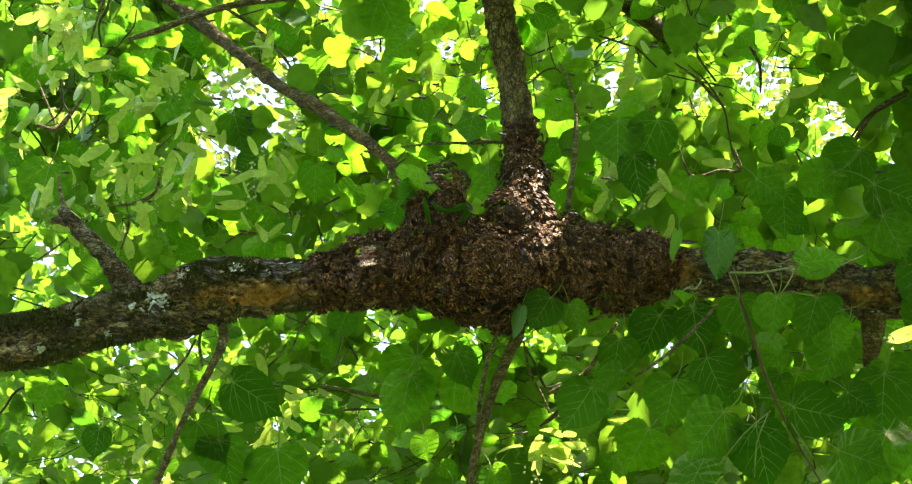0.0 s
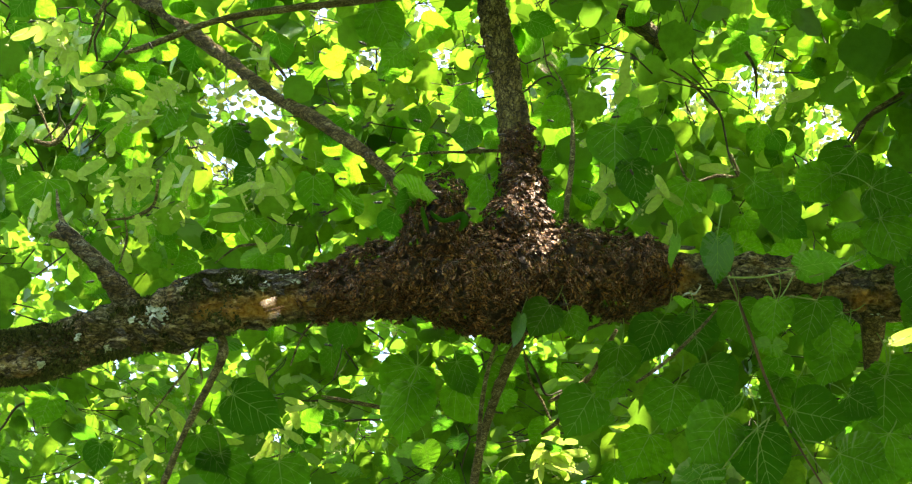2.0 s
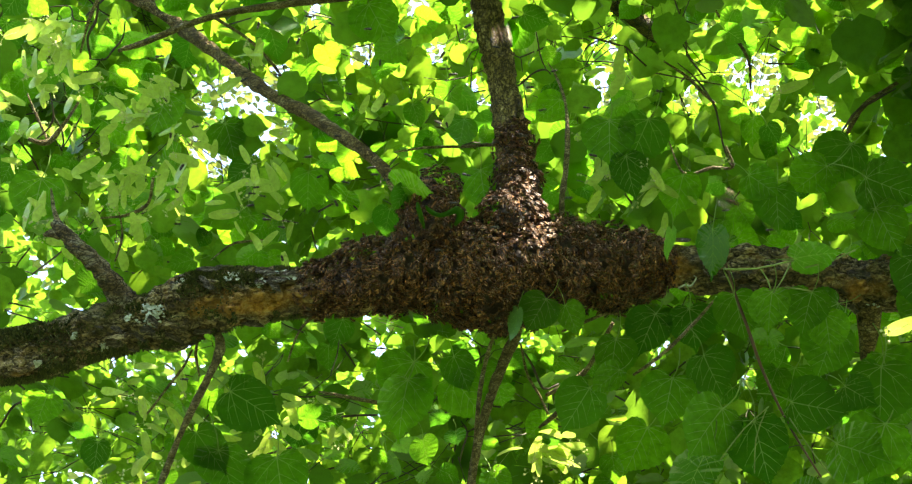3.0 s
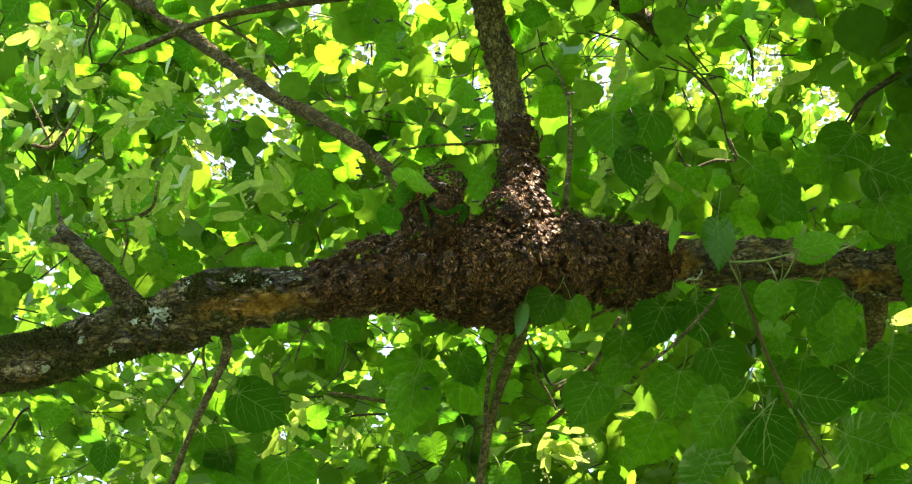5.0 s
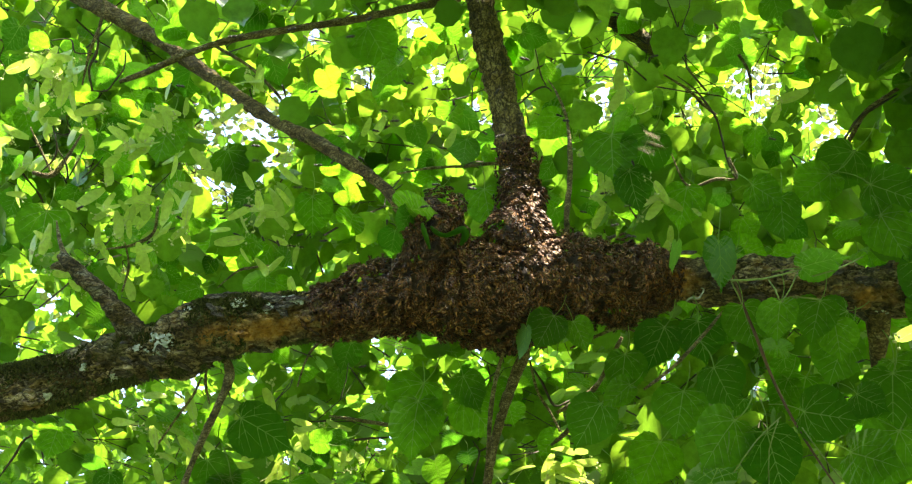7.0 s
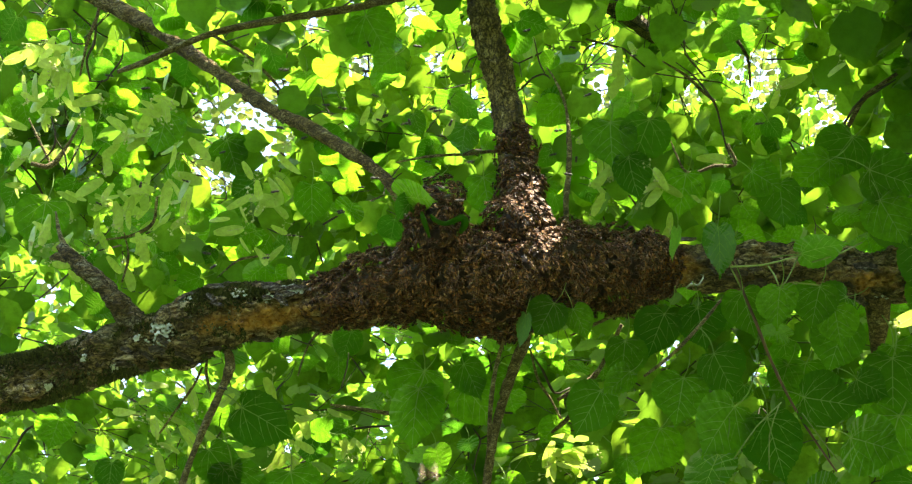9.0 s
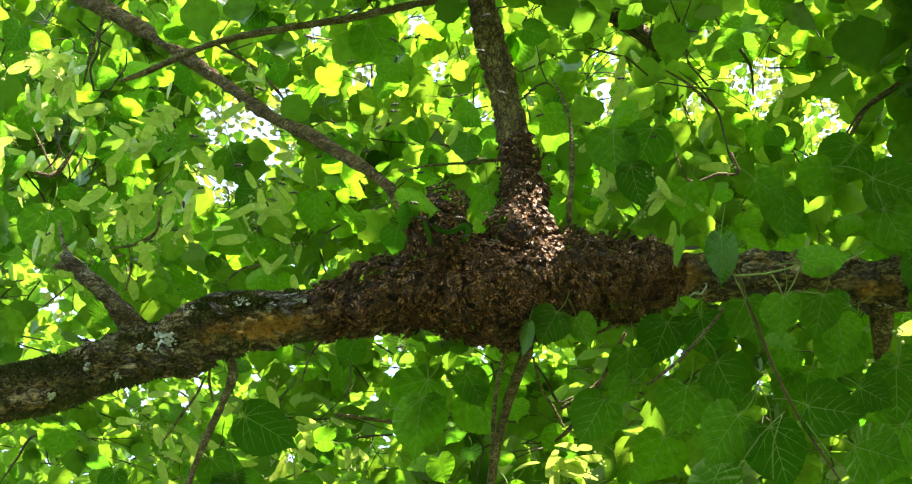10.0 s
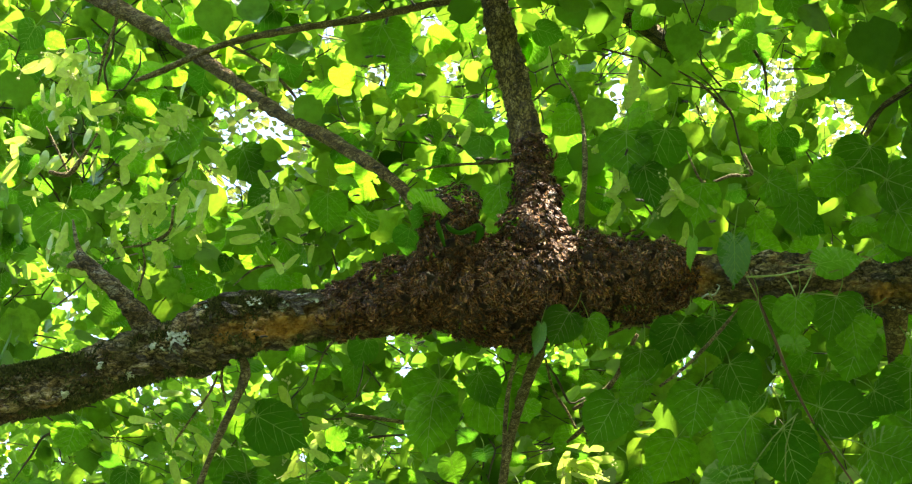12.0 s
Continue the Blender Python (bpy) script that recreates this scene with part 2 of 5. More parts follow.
def tube(points, sides=10, step=0.02, rough=0.0, grain=25.0, wobble=0.0, masks=(), cracks=0.0):
    """A tapered, uneven limb along points (u, v, w, radius), as mesh data with end caps."""
    line = smooth_path(points, step)
    verts, faces = [], []
    n = len(line)
    old = None
    marks = [[] for _ in masks]
    for i, row in enumerate(line):
        c, r = Vector(row[:3]), row[3]
        way = Vector(line[min(i + 1, n - 1)][:3] - line[max(i - 1, 0)][:3]).normalized()
        side = (Vector((0, -0.64, 0.77)) - way * way.dot(Vector((0, -0.64, 0.77)))).normalized() if old is None else (old - way * old.dot(way)).normalized()
        old = side
        other = way.cross(side)
        if wobble:
            c = c + wobble * Vector(noise.noise_vector(c * 7.0))
        for k in range(sides):
            a = 2 * math.pi * k / sides
            out = side * math.cos(a) + other * math.sin(a)
            rr = r
            if rough:
                p = c + out * r
                q = Vector((p.x * 0.45, p.y, p.z))
                ridge = abs(noise.noise(q * grain)) ** 0.7 * 1.5 - 0.6
                lump = noise.fractal(p * 9.0, 0.8, 2.1, 4)
                crumb = noise.noise(q * grain * 3.1)
                rr = r * (1 + rough * (0.9 * ridge + 0.8 * lump + 0.35 * crumb))
            if cracks:      # plates of bark of uneven height, with grooves between them
                q = Vector((p.x * 0.5, p.y, p.z)) * cracks
                near, cells = noise.voronoi(q + 0.45 * Vector(noise.noise_vector(q * 1.7)))
                groove = max(0.0, 1.0 - (near[1] - near[0]) / 0.2)
                deep = min(0.0042, r * 0.1)
                rr += deep * (noise.cell(cells[0] * 7.3) - 1.35 * groove)
            p = c + out * rr
            verts.append(p)
            for mark, mask in zip(marks, masks):
                mark.append(mask(p, out))
    for i in range(n - 1):
        for k in range(sides):
            k2 = (k + 1) % sides
            faces.append((i * sides + k, i * sides + k2, (i + 1) * sides + k2, (i + 1) * sides + k))
    faces.append(tuple(range(sides))[::-1])
    faces.append(tuple(range((n - 1) * sides, n * sides)))
    return verts, faces, marks


def limb(name, points, material, parent, label="", sides=10, step=0.02, rough=0.12, grain=25.0, wobble=0.0, masks=(), mask_names=(), cracks=0.0):
    verts, faces, marks = tube(points, sides, step, rough, grain, wobble, masks, cracks)
    me = bpy.data.meshes.new(name)
    me.from_pydata(verts, [], faces)
    me.polygons.foreach_set("use_smooth", [True] * len(me.polygons))
    for mask_name, mark in zip(mask_names, marks):
        me.attributes.new(mask_name, "FLOAT", "POINT").data.foreach_set("value", mark)
    me.materials.append(material)
    return part(name, me, parent, label)


# ---- ground, far under the crown ----
bm = bmesh.new()
bmesh.ops.create_grid(bm, x_segments=40, y_segments=40, size=300)
for v in bm.verts:
    v.co.z = 0.15 * noise.noise(v.co * 0.05) * min(1.0, v.co.length / 30)
ground = new("ground", mesh_of("ground", bm, GRASS))
tagged(ground, "rough green grass under the tree", "ground", kind="structure")

# unseen ring, added all round to keep the horizon's light off the undersides
bm = bmesh.new()
rows = []
for k in range(9):
    row = []
    for i in range(160):
        a = 2 * math.pi * i / 160
        p = Vector((math.cos(a), math.sin(a), 0))
        lump = noise.fractal(p * 9 + Vector((0, 0, k * 0.9)), 0.9, 2.0, 4)
        top = 7.5 + 2.2 * noise.noise(p * 5) + 1.0 * noise.noise(p * 17)
        row.append(bm.verts.new(p * (17 + 1.6 * lump - 0.08 * (k - 4) ** 2 + 1.3) + Vector((0, 0, top * k / 8 - 0.2))))
    rows.append(row)
for a, b in zip(rows, rows[1:]):
    for i in range(160):
        bm.faces.new((a[i], a[(i + 1) % 160], b[(i + 1) % 160], b[i]))
backdrop = new("backdrop", mesh_of("backdrop", bm, HORIZON_RING))
tagged(backdrop, "unseen dark green ring added to block horizon light", "trees", kind="structure")

# ---- trunk and branches ----
limb("trunk", ((-2.25, -2.25, -2.25, 0.26), (-2.25, -1.5, -1.0, 0.22), (-2.25, -0.75, 0.1, 0.2), (-2.25, 0.3, 0.9, 0.17), (-2.2, 1.5, 2.2, 0.12)),
     BARK, tree_thing, sides=28, step=0.06, rough=0.1, grain=12.0)


def bare_mask(p, out):
    q = p - ORIGIN
    u, v = q.x, q.dot(UP)
    a = math.exp(-((u + 0.33) / 0.11) ** 2 - ((v + 0.122 - 0.1 * (u + 0.33)) / 0.024) ** 2) * 1.7
    b = math.exp(-((u - 0.37) / 0.04) ** 2 - ((v + 0.05) / 0.03) ** 2) * 1.6 + 0.8 * math.exp(-((u - 0.70) / 0.05) ** 2 - ((v + 0.075) / 0.03) ** 2) * 1.4
    grainy = noise.fractal(p * 22.0, 0.9, 2.0, 4)
    return max(0.0, min(1.0, (a + b) - 0.4 + 0.9 * grainy)) * (1.0 if out.dot(IN) < 0.2 else 0.0)


def moss_mask(p, out):
    u = (p - ORIGIN).x
    top = out.dot(UP) * 0.6 + 0.02 + 0.9 * noise.fractal(p * 12.0, 0.9, 2.0, 3)
    return max(0.0, min(1.0, top)) * max(0.0, min(1.0, (-0.45 - u) / 0.15))


def twig(*points, material=None):
    """A thin knotty twig, finer at its first point."""
    limb("twig", [(*q[:3], q[3] * (0.8 if i else 0.5)) for i, q in enumerate(points)], material or TWIG_BARK, tree_thing, sides=8, step=0.008, rough=0.28, grain=70.0, wobble=0.006)


MAIN = ((-1.783, -0.364, 0.120, 0.1006), (-1.213, -0.290, 0.050, 0.0635), (-0.943, -0.268, 0.020, 0.0505), (-0.784, -0.232, 0.000, 0.0440), (-0.684, -0.213, 0.000, 0.0470), (-0.584, -0.181, 0.000, 0.0430), (-0.494, -0.157, 0.000, 0.0480), (-0.439, -0.137, 0.000, 0.0600), (-0.384, -0.121, 0.000, 0.0540),
        (-0.284, -0.107, 0.000, 0.0430), (-0.184, -0.097, 0.000, 0.0420), (0.016, -0.073, 0.000, 0.0420), (0.216, -0.053, 0.000, 0.0400), (0.366, -0.041, 0.000, 0.0370), (0.466, -0.046, 0.000, 0.0420), (0.616, -0.050, 0.000, 0.0400), (0.720, -0.066, 0.010, 0.0462),
        (0.832, -0.075, 0.040, 0.0449), (1.033, -0.088, 0.120, 0.0424), (1.365, -0.094, 0.250, 0.0404))
main_branch = limb("main_branch", MAIN, BARK, tree_thing, "thick mossy branch with flaking bark", sides=96, step=0.0036, rough=0.34, grain=28.0, cracks=62.0,
                   masks=(bare_mask, moss_mask), mask_names=("bare", "moss"))
UPRIGHT = ((0.123, -0.053, -0.010, 0.0279), (0.120, 0.017, 0.000, 0.0270), (0.118, 0.121, 0.080, 0.0270), (0.110, 0.236, 0.180, 0.0283), (0.090, 0.360, 0.280, 0.0296), (0.066, 0.494, 0.380, 0.0285), (0.039, 0.719, 0.550, 0.0305), (0.009, 1.176, 0.900, 0.0317))
limb("upright_limb", UPRIGHT, UPRIGHT_BARK, tree_thing, "greenish brown upright limb", sides=56, step=0.004, rough=0.22, grain=42.0, cracks=95.0)
SLANTING = ((-0.024, -0.014, 0.020, 0.0196), (-0.070, 0.053, 0.040, 0.0153), (-0.097, 0.094, 0.060, 0.0127), (-0.140, 0.139, 0.090, 0.0119), (-0.196, 0.177, 0.130, 0.0121), (-0.266, 0.223, 0.180, 0.0124), (-0.351, 0.267, 0.240, 0.0127), (-0.417, 0.317, 0.300, 0.0141),
     (-0.499, 0.376, 0.360, 0.0155), (-0.596, 0.448, 0.420, 0.0170), (-0.697, 0.508, 0.480, 0.0174), (-0.937, 0.655, 0.600, 0.0204))
limb("slanting_limb", SLANTING, LIMB_BARK, tree_thing, "slanting grey brown limb", sides=24, step=0.007, rough=0.28, grain=45.0)
limb("side_stub", ((-0.530, -0.160, 0.000, 0.0300), (-0.549, -0.121, -0.010, 0.0215), (-0.573, -0.088, -0.020, 0.0168), (-0.600, -0.055, -0.020, 0.0148), (-0.628, -0.031, -0.020, 0.0132), (-0.652, -0.008, -0.016, 0.0118), (-0.668, 0.008, -0.012, 0.0100)),
     STUB_BARK, tree_thing, "lichened side branch", sides=36, step=0.004, rough=0.3, grain=45.0, cracks=120.0)
twig((-0.696, 0.068, 0.060, 0.0030), (-0.679, 0.032, 0.020, 0.0050), (-0.660, 0.004, -0.010, 0.0075))
twig((-0.684, -0.014, -0.010, 0.0060), (-0.672, -0.010, -0.012, 0.0085), (-0.655, -0.014, -0.015, 0.0100))
limb("end_stub", ((0.726, -0.084, 0.000, 0.0260), (0.736, -0.134, 0.010, 0.0201), (0.736, -0.175, 0.015, 0.0151), (0.735, -0.203, 0.020, 0.0091)), LIMB_BARK, tree_thing, "short dead stub", sides=12, step=0.012, rough=0.16)
FAR_LIMB = ((0.332, 0.733, 1.100, 0.0308), (0.439, 0.639, 1.150, 0.0266), (0.510, 0.598, 1.200, 0.0254), (0.591, 0.582, 1.350, 0.0216), (0.726, 0.638, 1.900, 0.0193), (0.877, 0.729, 2.600, 0.0136))
limb("far_limb", FAR_LIMB, LIMB_BARK, tree_thing, sides=20, step=0.012, rough=0.2, grain=30.0)

TOP_TWIG = ((-0.617, 0.327, 0.160, 0.0065), (-0.568, 0.347, 0.170, 0.0076), (-0.483, 0.381, 0.180, 0.0076), (-0.400, 0.412, 0.200, 0.0082), (-0.315, 0.433, 0.220, 0.0083), (-0.228, 0.450, 0.240, 0.0089), (-0.162, 0.464, 0.260, 0.0090), (0.019, 0.511, 0.320, 0.0104))
twig(*TOP_TWIG)
twig((-0.385, -0.177, -0.020, 0.0149), (-0.378, -0.204, -0.040, 0.0127), (-0.389, -0.238, -0.050, 0.0088), (-0.416, -0.299, -0.060, 0.0087), (-0.439, -0.348, -0.060, 0.0078), (-0.460, -0.404, -0.060, 0.0078), (-0.492, -0.491, -0.050, 0.0059))
twig((-0.420, -0.192, -0.020, 0.0050), (-0.420, -0.215, -0.030, 0.0039), (-0.413, -0.252, -0.030, 0.0020))
twig((-0.428, -0.206, -0.020, 0.0040), (-0.442, -0.240, -0.030, 0.0034), (-0.477, -0.289, -0.030, 0.0030), (-0.501, -0.318, -0.020, 0.0020))
twig((0.126, -0.141, -0.030, 0.0148), (0.119, -0.170, -0.040, 0.0118), (0.102, -0.214, -0.040, 0.0118), (0.081, -0.279, -0.030, 0.0108), (0.063, -0.360, -0.020, 0.0099), (0.048, -0.431, -0.010, 0.0090), (0.026, -0.513, 0.000, 0.0080))
twig((0.086, -0.155, -0.050, 0.0049), (0.070, -0.217, -0.060, 0.0053), (0.062, -0.275, -0.060, 0.0053), (0.057, -0.343, -0.060, 0.0049), (0.049, -0.423, -0.050, 0.0049))
twig((0.203, 0.025, 0.020, 0.0081), (0.202, 0.067, 0.030, 0.0071), (0.209, 0.119, 0.050, 0.0061), (0.213, 0.183, 0.070, 0.0052), (0.210, 0.243, 0.100, 0.0036), (0.194, 0.295, 0.140, 0.0026), (0.181, 0.325, 0.180, 0.0013))
twig((-0.098, 0.154, 0.200, 0.0033), (-0.026, 0.164, 0.200, 0.0038), (0.073, 0.174, 0.220, 0.0039), (0.106, 0.171, 0.220, 0.0033))
twig((-0.521, 0.466, 0.300, 0.0057), (-0.469, 0.420, 0.300, 0.0052), (-0.395, 0.374, 0.300, 0.0046), (-0.334, 0.314, 0.280, 0.0040), (-0.305, 0.256, 0.270, 0.0028))
twig((0.833, 0.308, 0.150, 0.0064), (0.769, 0.262, 0.150, 0.0064), (0.740, 0.210, 0.160, 0.0054), (0.707, 0.158, 0.160, 0.0043))
twig((0.577, 0.526, 0.600, 0.0045), (0.626, 0.461, 0.600, 0.0058), (0.662, 0.403, 0.600, 0.0052), (0.675, 0.341, 0.620, 0.0033))
twig((0.441, -0.100, -0.100, 0.0048), (0.406, -0.135, -0.120, 0.0042), (0.361, -0.176, -0.130, 0.0037), (0.307, -0.220, -0.120, 0.0028))
twig((-0.759, 0.159, 0.100, 0.0063), (-0.729, 0.155, 0.120, 0.0064), (-0.701, 0.188, 0.130, 0.0043), (-0.677, 0.231, 0.140, 0.0032))
twig((-0.729, 0.157, 0.120, 0.0032), (-0.751, 0.203, 0.120, 0.0032), (-0.767, 0.240, 0.120, 0.0021))
twig((-0.623, 0.017, 0.100, 0.0031), (-0.576, 0.023, 0.100, 0.0042), (-0.539, 0.044, 0.100, 0.0042), (-0.529, 0.091, 0.100, 0.0031))
twig((-0.590, 0.028, 0.100, 0.0026), (-0.586, -0.014, 0.100, 0.0031), (-0.597, -0.061, 0.100, 0.0021))
twig((-0.245, -0.314, 0.300, 0.0046), (-0.165, -0.325, 0.300, 0.0057), (-0.108, -0.334, 0.300, 0.0046))
twig((0.185, -0.287, 0.100, 0.0073), (0.227, -0.264, 0.100, 0.0073), (0.263, -0.234, 0.100, 0.0063), (0.302, -0.149, 0.080, 0.0042))
twig((0.178, -0.353, 0.150, 0.0054), (0.216, -0.320, 0.150, 0.0064), (0.241, -0.282, 0.140, 0.0053))
twig((0.413, 0.194, 0.200, 0.0022), (0.446, 0.128, 0.200, 0.0033), (0.501, 0.139, 0.200, 0.0038), (0.539, 0.141, 0.200, 0.0033), (0.525, 0.183, 0.200, 0.0033))
twig((0.420, 0.352, 0.300, 0.0029), (0.466, 0.323, 0.300, 0.0034), (0.502, 0.288, 0.300, 0.0040), (0.523, 0.271, 0.300, 0.0034))
twig((-0.665, 0.311, 0.100, 0.0031), (-0.649, 0.374, 0.100, 0.0037), (-0.628, 0.426, 0.100, 0.0042), (-0.618, 0.500, 0.100, 0.0042))
twig((0.131, -0.183, 0.000, 0.0030), (0.146, -0.234, 0.000, 0.0030), (0.173, -0.276, 0.020, 0.0030), (0.189, -0.308, 0.030, 0.0030))
twig((0.336, -0.141, -0.030, 0.0030), (0.282, -0.127, -0.030, 0.0030), (0.244, -0.142, -0.020, 0.0035), (0.200, -0.163, -0.010, 0.0025))
twig((-0.280, -0.237, 0.120, 0.0032), (-0.264, -0.184, 0.120, 0.0032), (-0.242, -0.152, 0.120, 0.0042))
twig((-0.434, -0.057, 0.150, 0.0021), (-0.396, -0.025, 0.150, 0.0032), (-0.364, -0.017, 0.150, 0.0032), (-0.337, -0.014, 0.150, 0.0021))
# thin dark twigs among the leaves
twig((0.421, 0.328, 0.150, 0.0019), (0.462, 0.298, 0.160, 0.0025), (0.492, 0.253, 0.150, 0.0025), (0.502, 0.228, 0.160, 0.0025), (0.511, 0.173, 0.150, 0.0025), (0.528, 0.137, 0.160, 0.0019), material=FINE_TWIG)
twig((0.814, 0.289, 0.120, 0.0025), (0.776, 0.266, 0.130, 0.0033), (0.740, 0.242, 0.120, 0.0033), (0.713, 0.196, 0.130, 0.0025), material=FINE_TWIG)
twig((0.126, 0.289, 0.250, 0.0017), (0.136, 0.293, 0.260, 0.0024), (0.161, 0.315, 0.250, 0.0024), (0.185, 0.324, 0.260, 0.0024), (0.195, 0.314, 0.250, 0.0017), material=FINE_TWIG)
twig((0.165, 0.394, 0.250, 0.0015), (0.176, 0.347, 0.260, 0.0020), (0.185, 0.324, 0.250, 0.0015), material=FINE_TWIG)
twig((0.142, 0.299, 0.250, 0.0012), (0.146, 0.277, 0.260, 0.0017), (0.151, 0.249, 0.250, 0.0012), material=FINE_TWIG)
twig((0.261, 0.351, 0.300, 0.0017), (0.277, 0.379, 0.310, 0.0022), (0.319, 0.399, 0.300, 0.0017), material=FINE_TWIG)
twig((-0.632, 0.410, 0.100, 0.0022), (-0.641, 0.373, 0.110, 0.0030), (-0.652, 0.341, 0.100, 0.0030), (-0.651, 0.301, 0.110, 0.0022), material=FINE_TWIG)
twig((-0.651, 0.301, 0.100, 0.0015), (-0.627, 0.302, 0.110, 0.0020), (-0.609, 0.317, 0.100, 0.0020), (-0.594, 0.343, 0.110, 0.0020), (-0.587, 0.372, 0.100, 0.0015), material=FINE_TWIG)
twig((-0.719, 0.396, 0.100, 0.0014), (-0.685, 0.397, 0.110, 0.0019), (-0.675, 0.372, 0.100, 0.0019), (-0.647, 0.370, 0.110, 0.0014), material=FINE_TWIG)
twig((-0.742, 0.161, 0.100, 0.0016), (-0.724, 0.180, 0.110, 0.0022), (-0.712, 0.201, 0.100, 0.0022), (-0.722, 0.241, 0.110, 0.0016), material=FINE_TWIG)
twig((-0.712, 0.201, 0.100, 0.0014), (-0.699, 0.176, 0.110, 0.0019), (-0.691, 0.153, 0.100, 0.0019), (-0.698, 0.143, 0.110, 0.0014), material=FINE_TWIG)
twig((-0.656, 0.213, 0.100, 0.0015), (-0.674, 0.181, 0.110, 0.0020), (-0.691, 0.145, 0.100, 0.0015), material=FINE_TWIG)
twig((-0.632, 0.185, 0.120, 0.0013), (-0.650, 0.165, 0.130, 0.0017), (-0.670, 0.147, 0.120, 0.0013), material=FINE_TWIG)
twig((-0.612, 0.191, 0.120, 0.0014), (-0.620, 0.166, 0.130, 0.0019), (-0.632, 0.141, 0.120, 0.0014), material=FINE_TWIG)
twig((-0.251, -0.371, 0.300, 0.0023), (-0.186, -0.360, 0.310, 0.0031), (-0.129, -0.355, 0.300, 0.0023), material=FINE_TWIG)
twig((-0.200, -0.207, 0.250, 0.0016), (-0.204, -0.238, 0.260, 0.0022), (-0.216, -0.278, 0.250, 0.0016), material=FINE_TWIG)
twig((0.021, -0.234, 0.100, 0.0017), (0.049, -0.225, 0.110, 0.0024), (0.077, -0.205, 0.100, 0.0017), material=FINE_TWIG)
twig((0.137, -0.200, 0.080, 0.0020), (0.159, -0.232, 0.090, 0.0026), (0.180, -0.271, 0.080, 0.0026), (0.208, -0.263, 0.090, 0.0020), material=FINE_TWIG)
twig((0.034, -0.337, 0.120, 0.0018), (0.048, -0.361, 0.130, 0.0024), (0.041, -0.388, 0.120, 0.0024), (0.036, -0.414, 0.130, 0.0018), material=FINE_TWIG)
twig((-0.866, -0.420, 0.200, 0.0022), (-0.834, -0.376, 0.210, 0.0029), (-0.794, -0.334, 0.200, 0.0029), (-0.711, -0.329, 0.210, 0.0022), material=FINE_TWIG)
twig((-0.794, -0.334, 0.200, 0.0015), (-0.780, -0.352, 0.210, 0.0020), (-0.771, -0.385, 0.200, 0.0015), material=FINE_TWIG)
twig((-0.347, 0.035, 0.200, 0.0016), (-0.320, 0.023, 0.210, 0.0021), (-0.276, 0.015, 0.200, 0.0016), material=FINE_TWIG)
limb("twig", ((0.431, -0.021, -0.200, 0.0016), (0.452, -0.084, -0.200, 0.0022), (0.470, -0.129, -0.200, 0.0025), (0.494, -0.193, -0.200, 0.0025), (0.524, -0.256, -0.200, 0.0022), (0.556, -0.310, -0.200, 0.0019), (0.592, -0.364, -0.200, 0.0016)), RED_TWIG, tree_thing, "reddish young twig", sides=8)
for stalk in (((0.427, -0.043, -0.220, 0.0018), (0.478, -0.041, -0.220, 0.0016), (0.535, -0.027, -0.220, 0.0013)), ((0.485, -0.042, -0.220, 0.0013), (0.492, -0.056, -0.230, 0.0013), (0.496, -0.073, -0.240, 0.0012)),
              ((0.529, -0.034, -0.220, 0.0012), (0.516, -0.056, -0.230, 0.0012), (0.500, -0.076, -0.240, 0.0011)), ((0.525, -0.069, -0.220, 0.0012), (0.545, -0.071, -0.220, 0.0013), (0.566, -0.074, -0.220, 0.0013)),
              ((0.433, -0.046, -0.200, 0.0014), (0.443, -0.066, -0.200, 0.0014), (0.451, -0.083, -0.200, 0.0013)), ((0.553, -0.038, -0.220, 0.0014), (0.594, -0.026, -0.220, 0.0014), (0.637, -0.009, -0.200, 0.0013)),
              ((0.537, -0.271, -0.210, 0.0010), (0.575, -0.324, -0.210, 0.0010), (0.604, -0.359, -0.210, 0.0010)),
              ((0.505, -0.254, -0.210, 0.0010), (0.466, -0.291, -0.210, 0.0010), (0.431, -0.339, -0.210, 0.0010)),
              ((0.501, -0.259, -0.210, 0.0010), (0.486, -0.304, -0.210, 0.0010), (0.485, -0.358, -0.210, 0.0010))):
    limb("leaf_stalk", stalk, GREEN_TWIG, tree_thing, "pale green leaf stalk", sides=6, rough=0.05)
limb("bark_fibre", ((0.393, -0.081, -0.046, 0.0016), (0.402, -0.075, -0.050, 0.0018), (0.412, -0.077, -0.050, 0.0015), (0.418, -0.070, -0.050, 0.0014), (0.422, -0.062, -0.050, 0.0012), (0.417, -0.059, -0.050, 0.0008)), LICHEN, tree_thing, "white curled bark fibre", sides=6, step=0.004, rough=0.1)


# ---- leaves ----
HALF = ((0.0, 0.05), (0.17, -0.055), (0.35, -0.01), (0.485, 0.15), (0.525, 0.35), (0.475, 0.55), (0.35, 0.73), (0.18, 0.87), (0.05, 0.98))


def dish(x, y, fold, cup, droop):
    return fold * abs(x) - cup * x * x - droop * (y - 0.1) ** 2


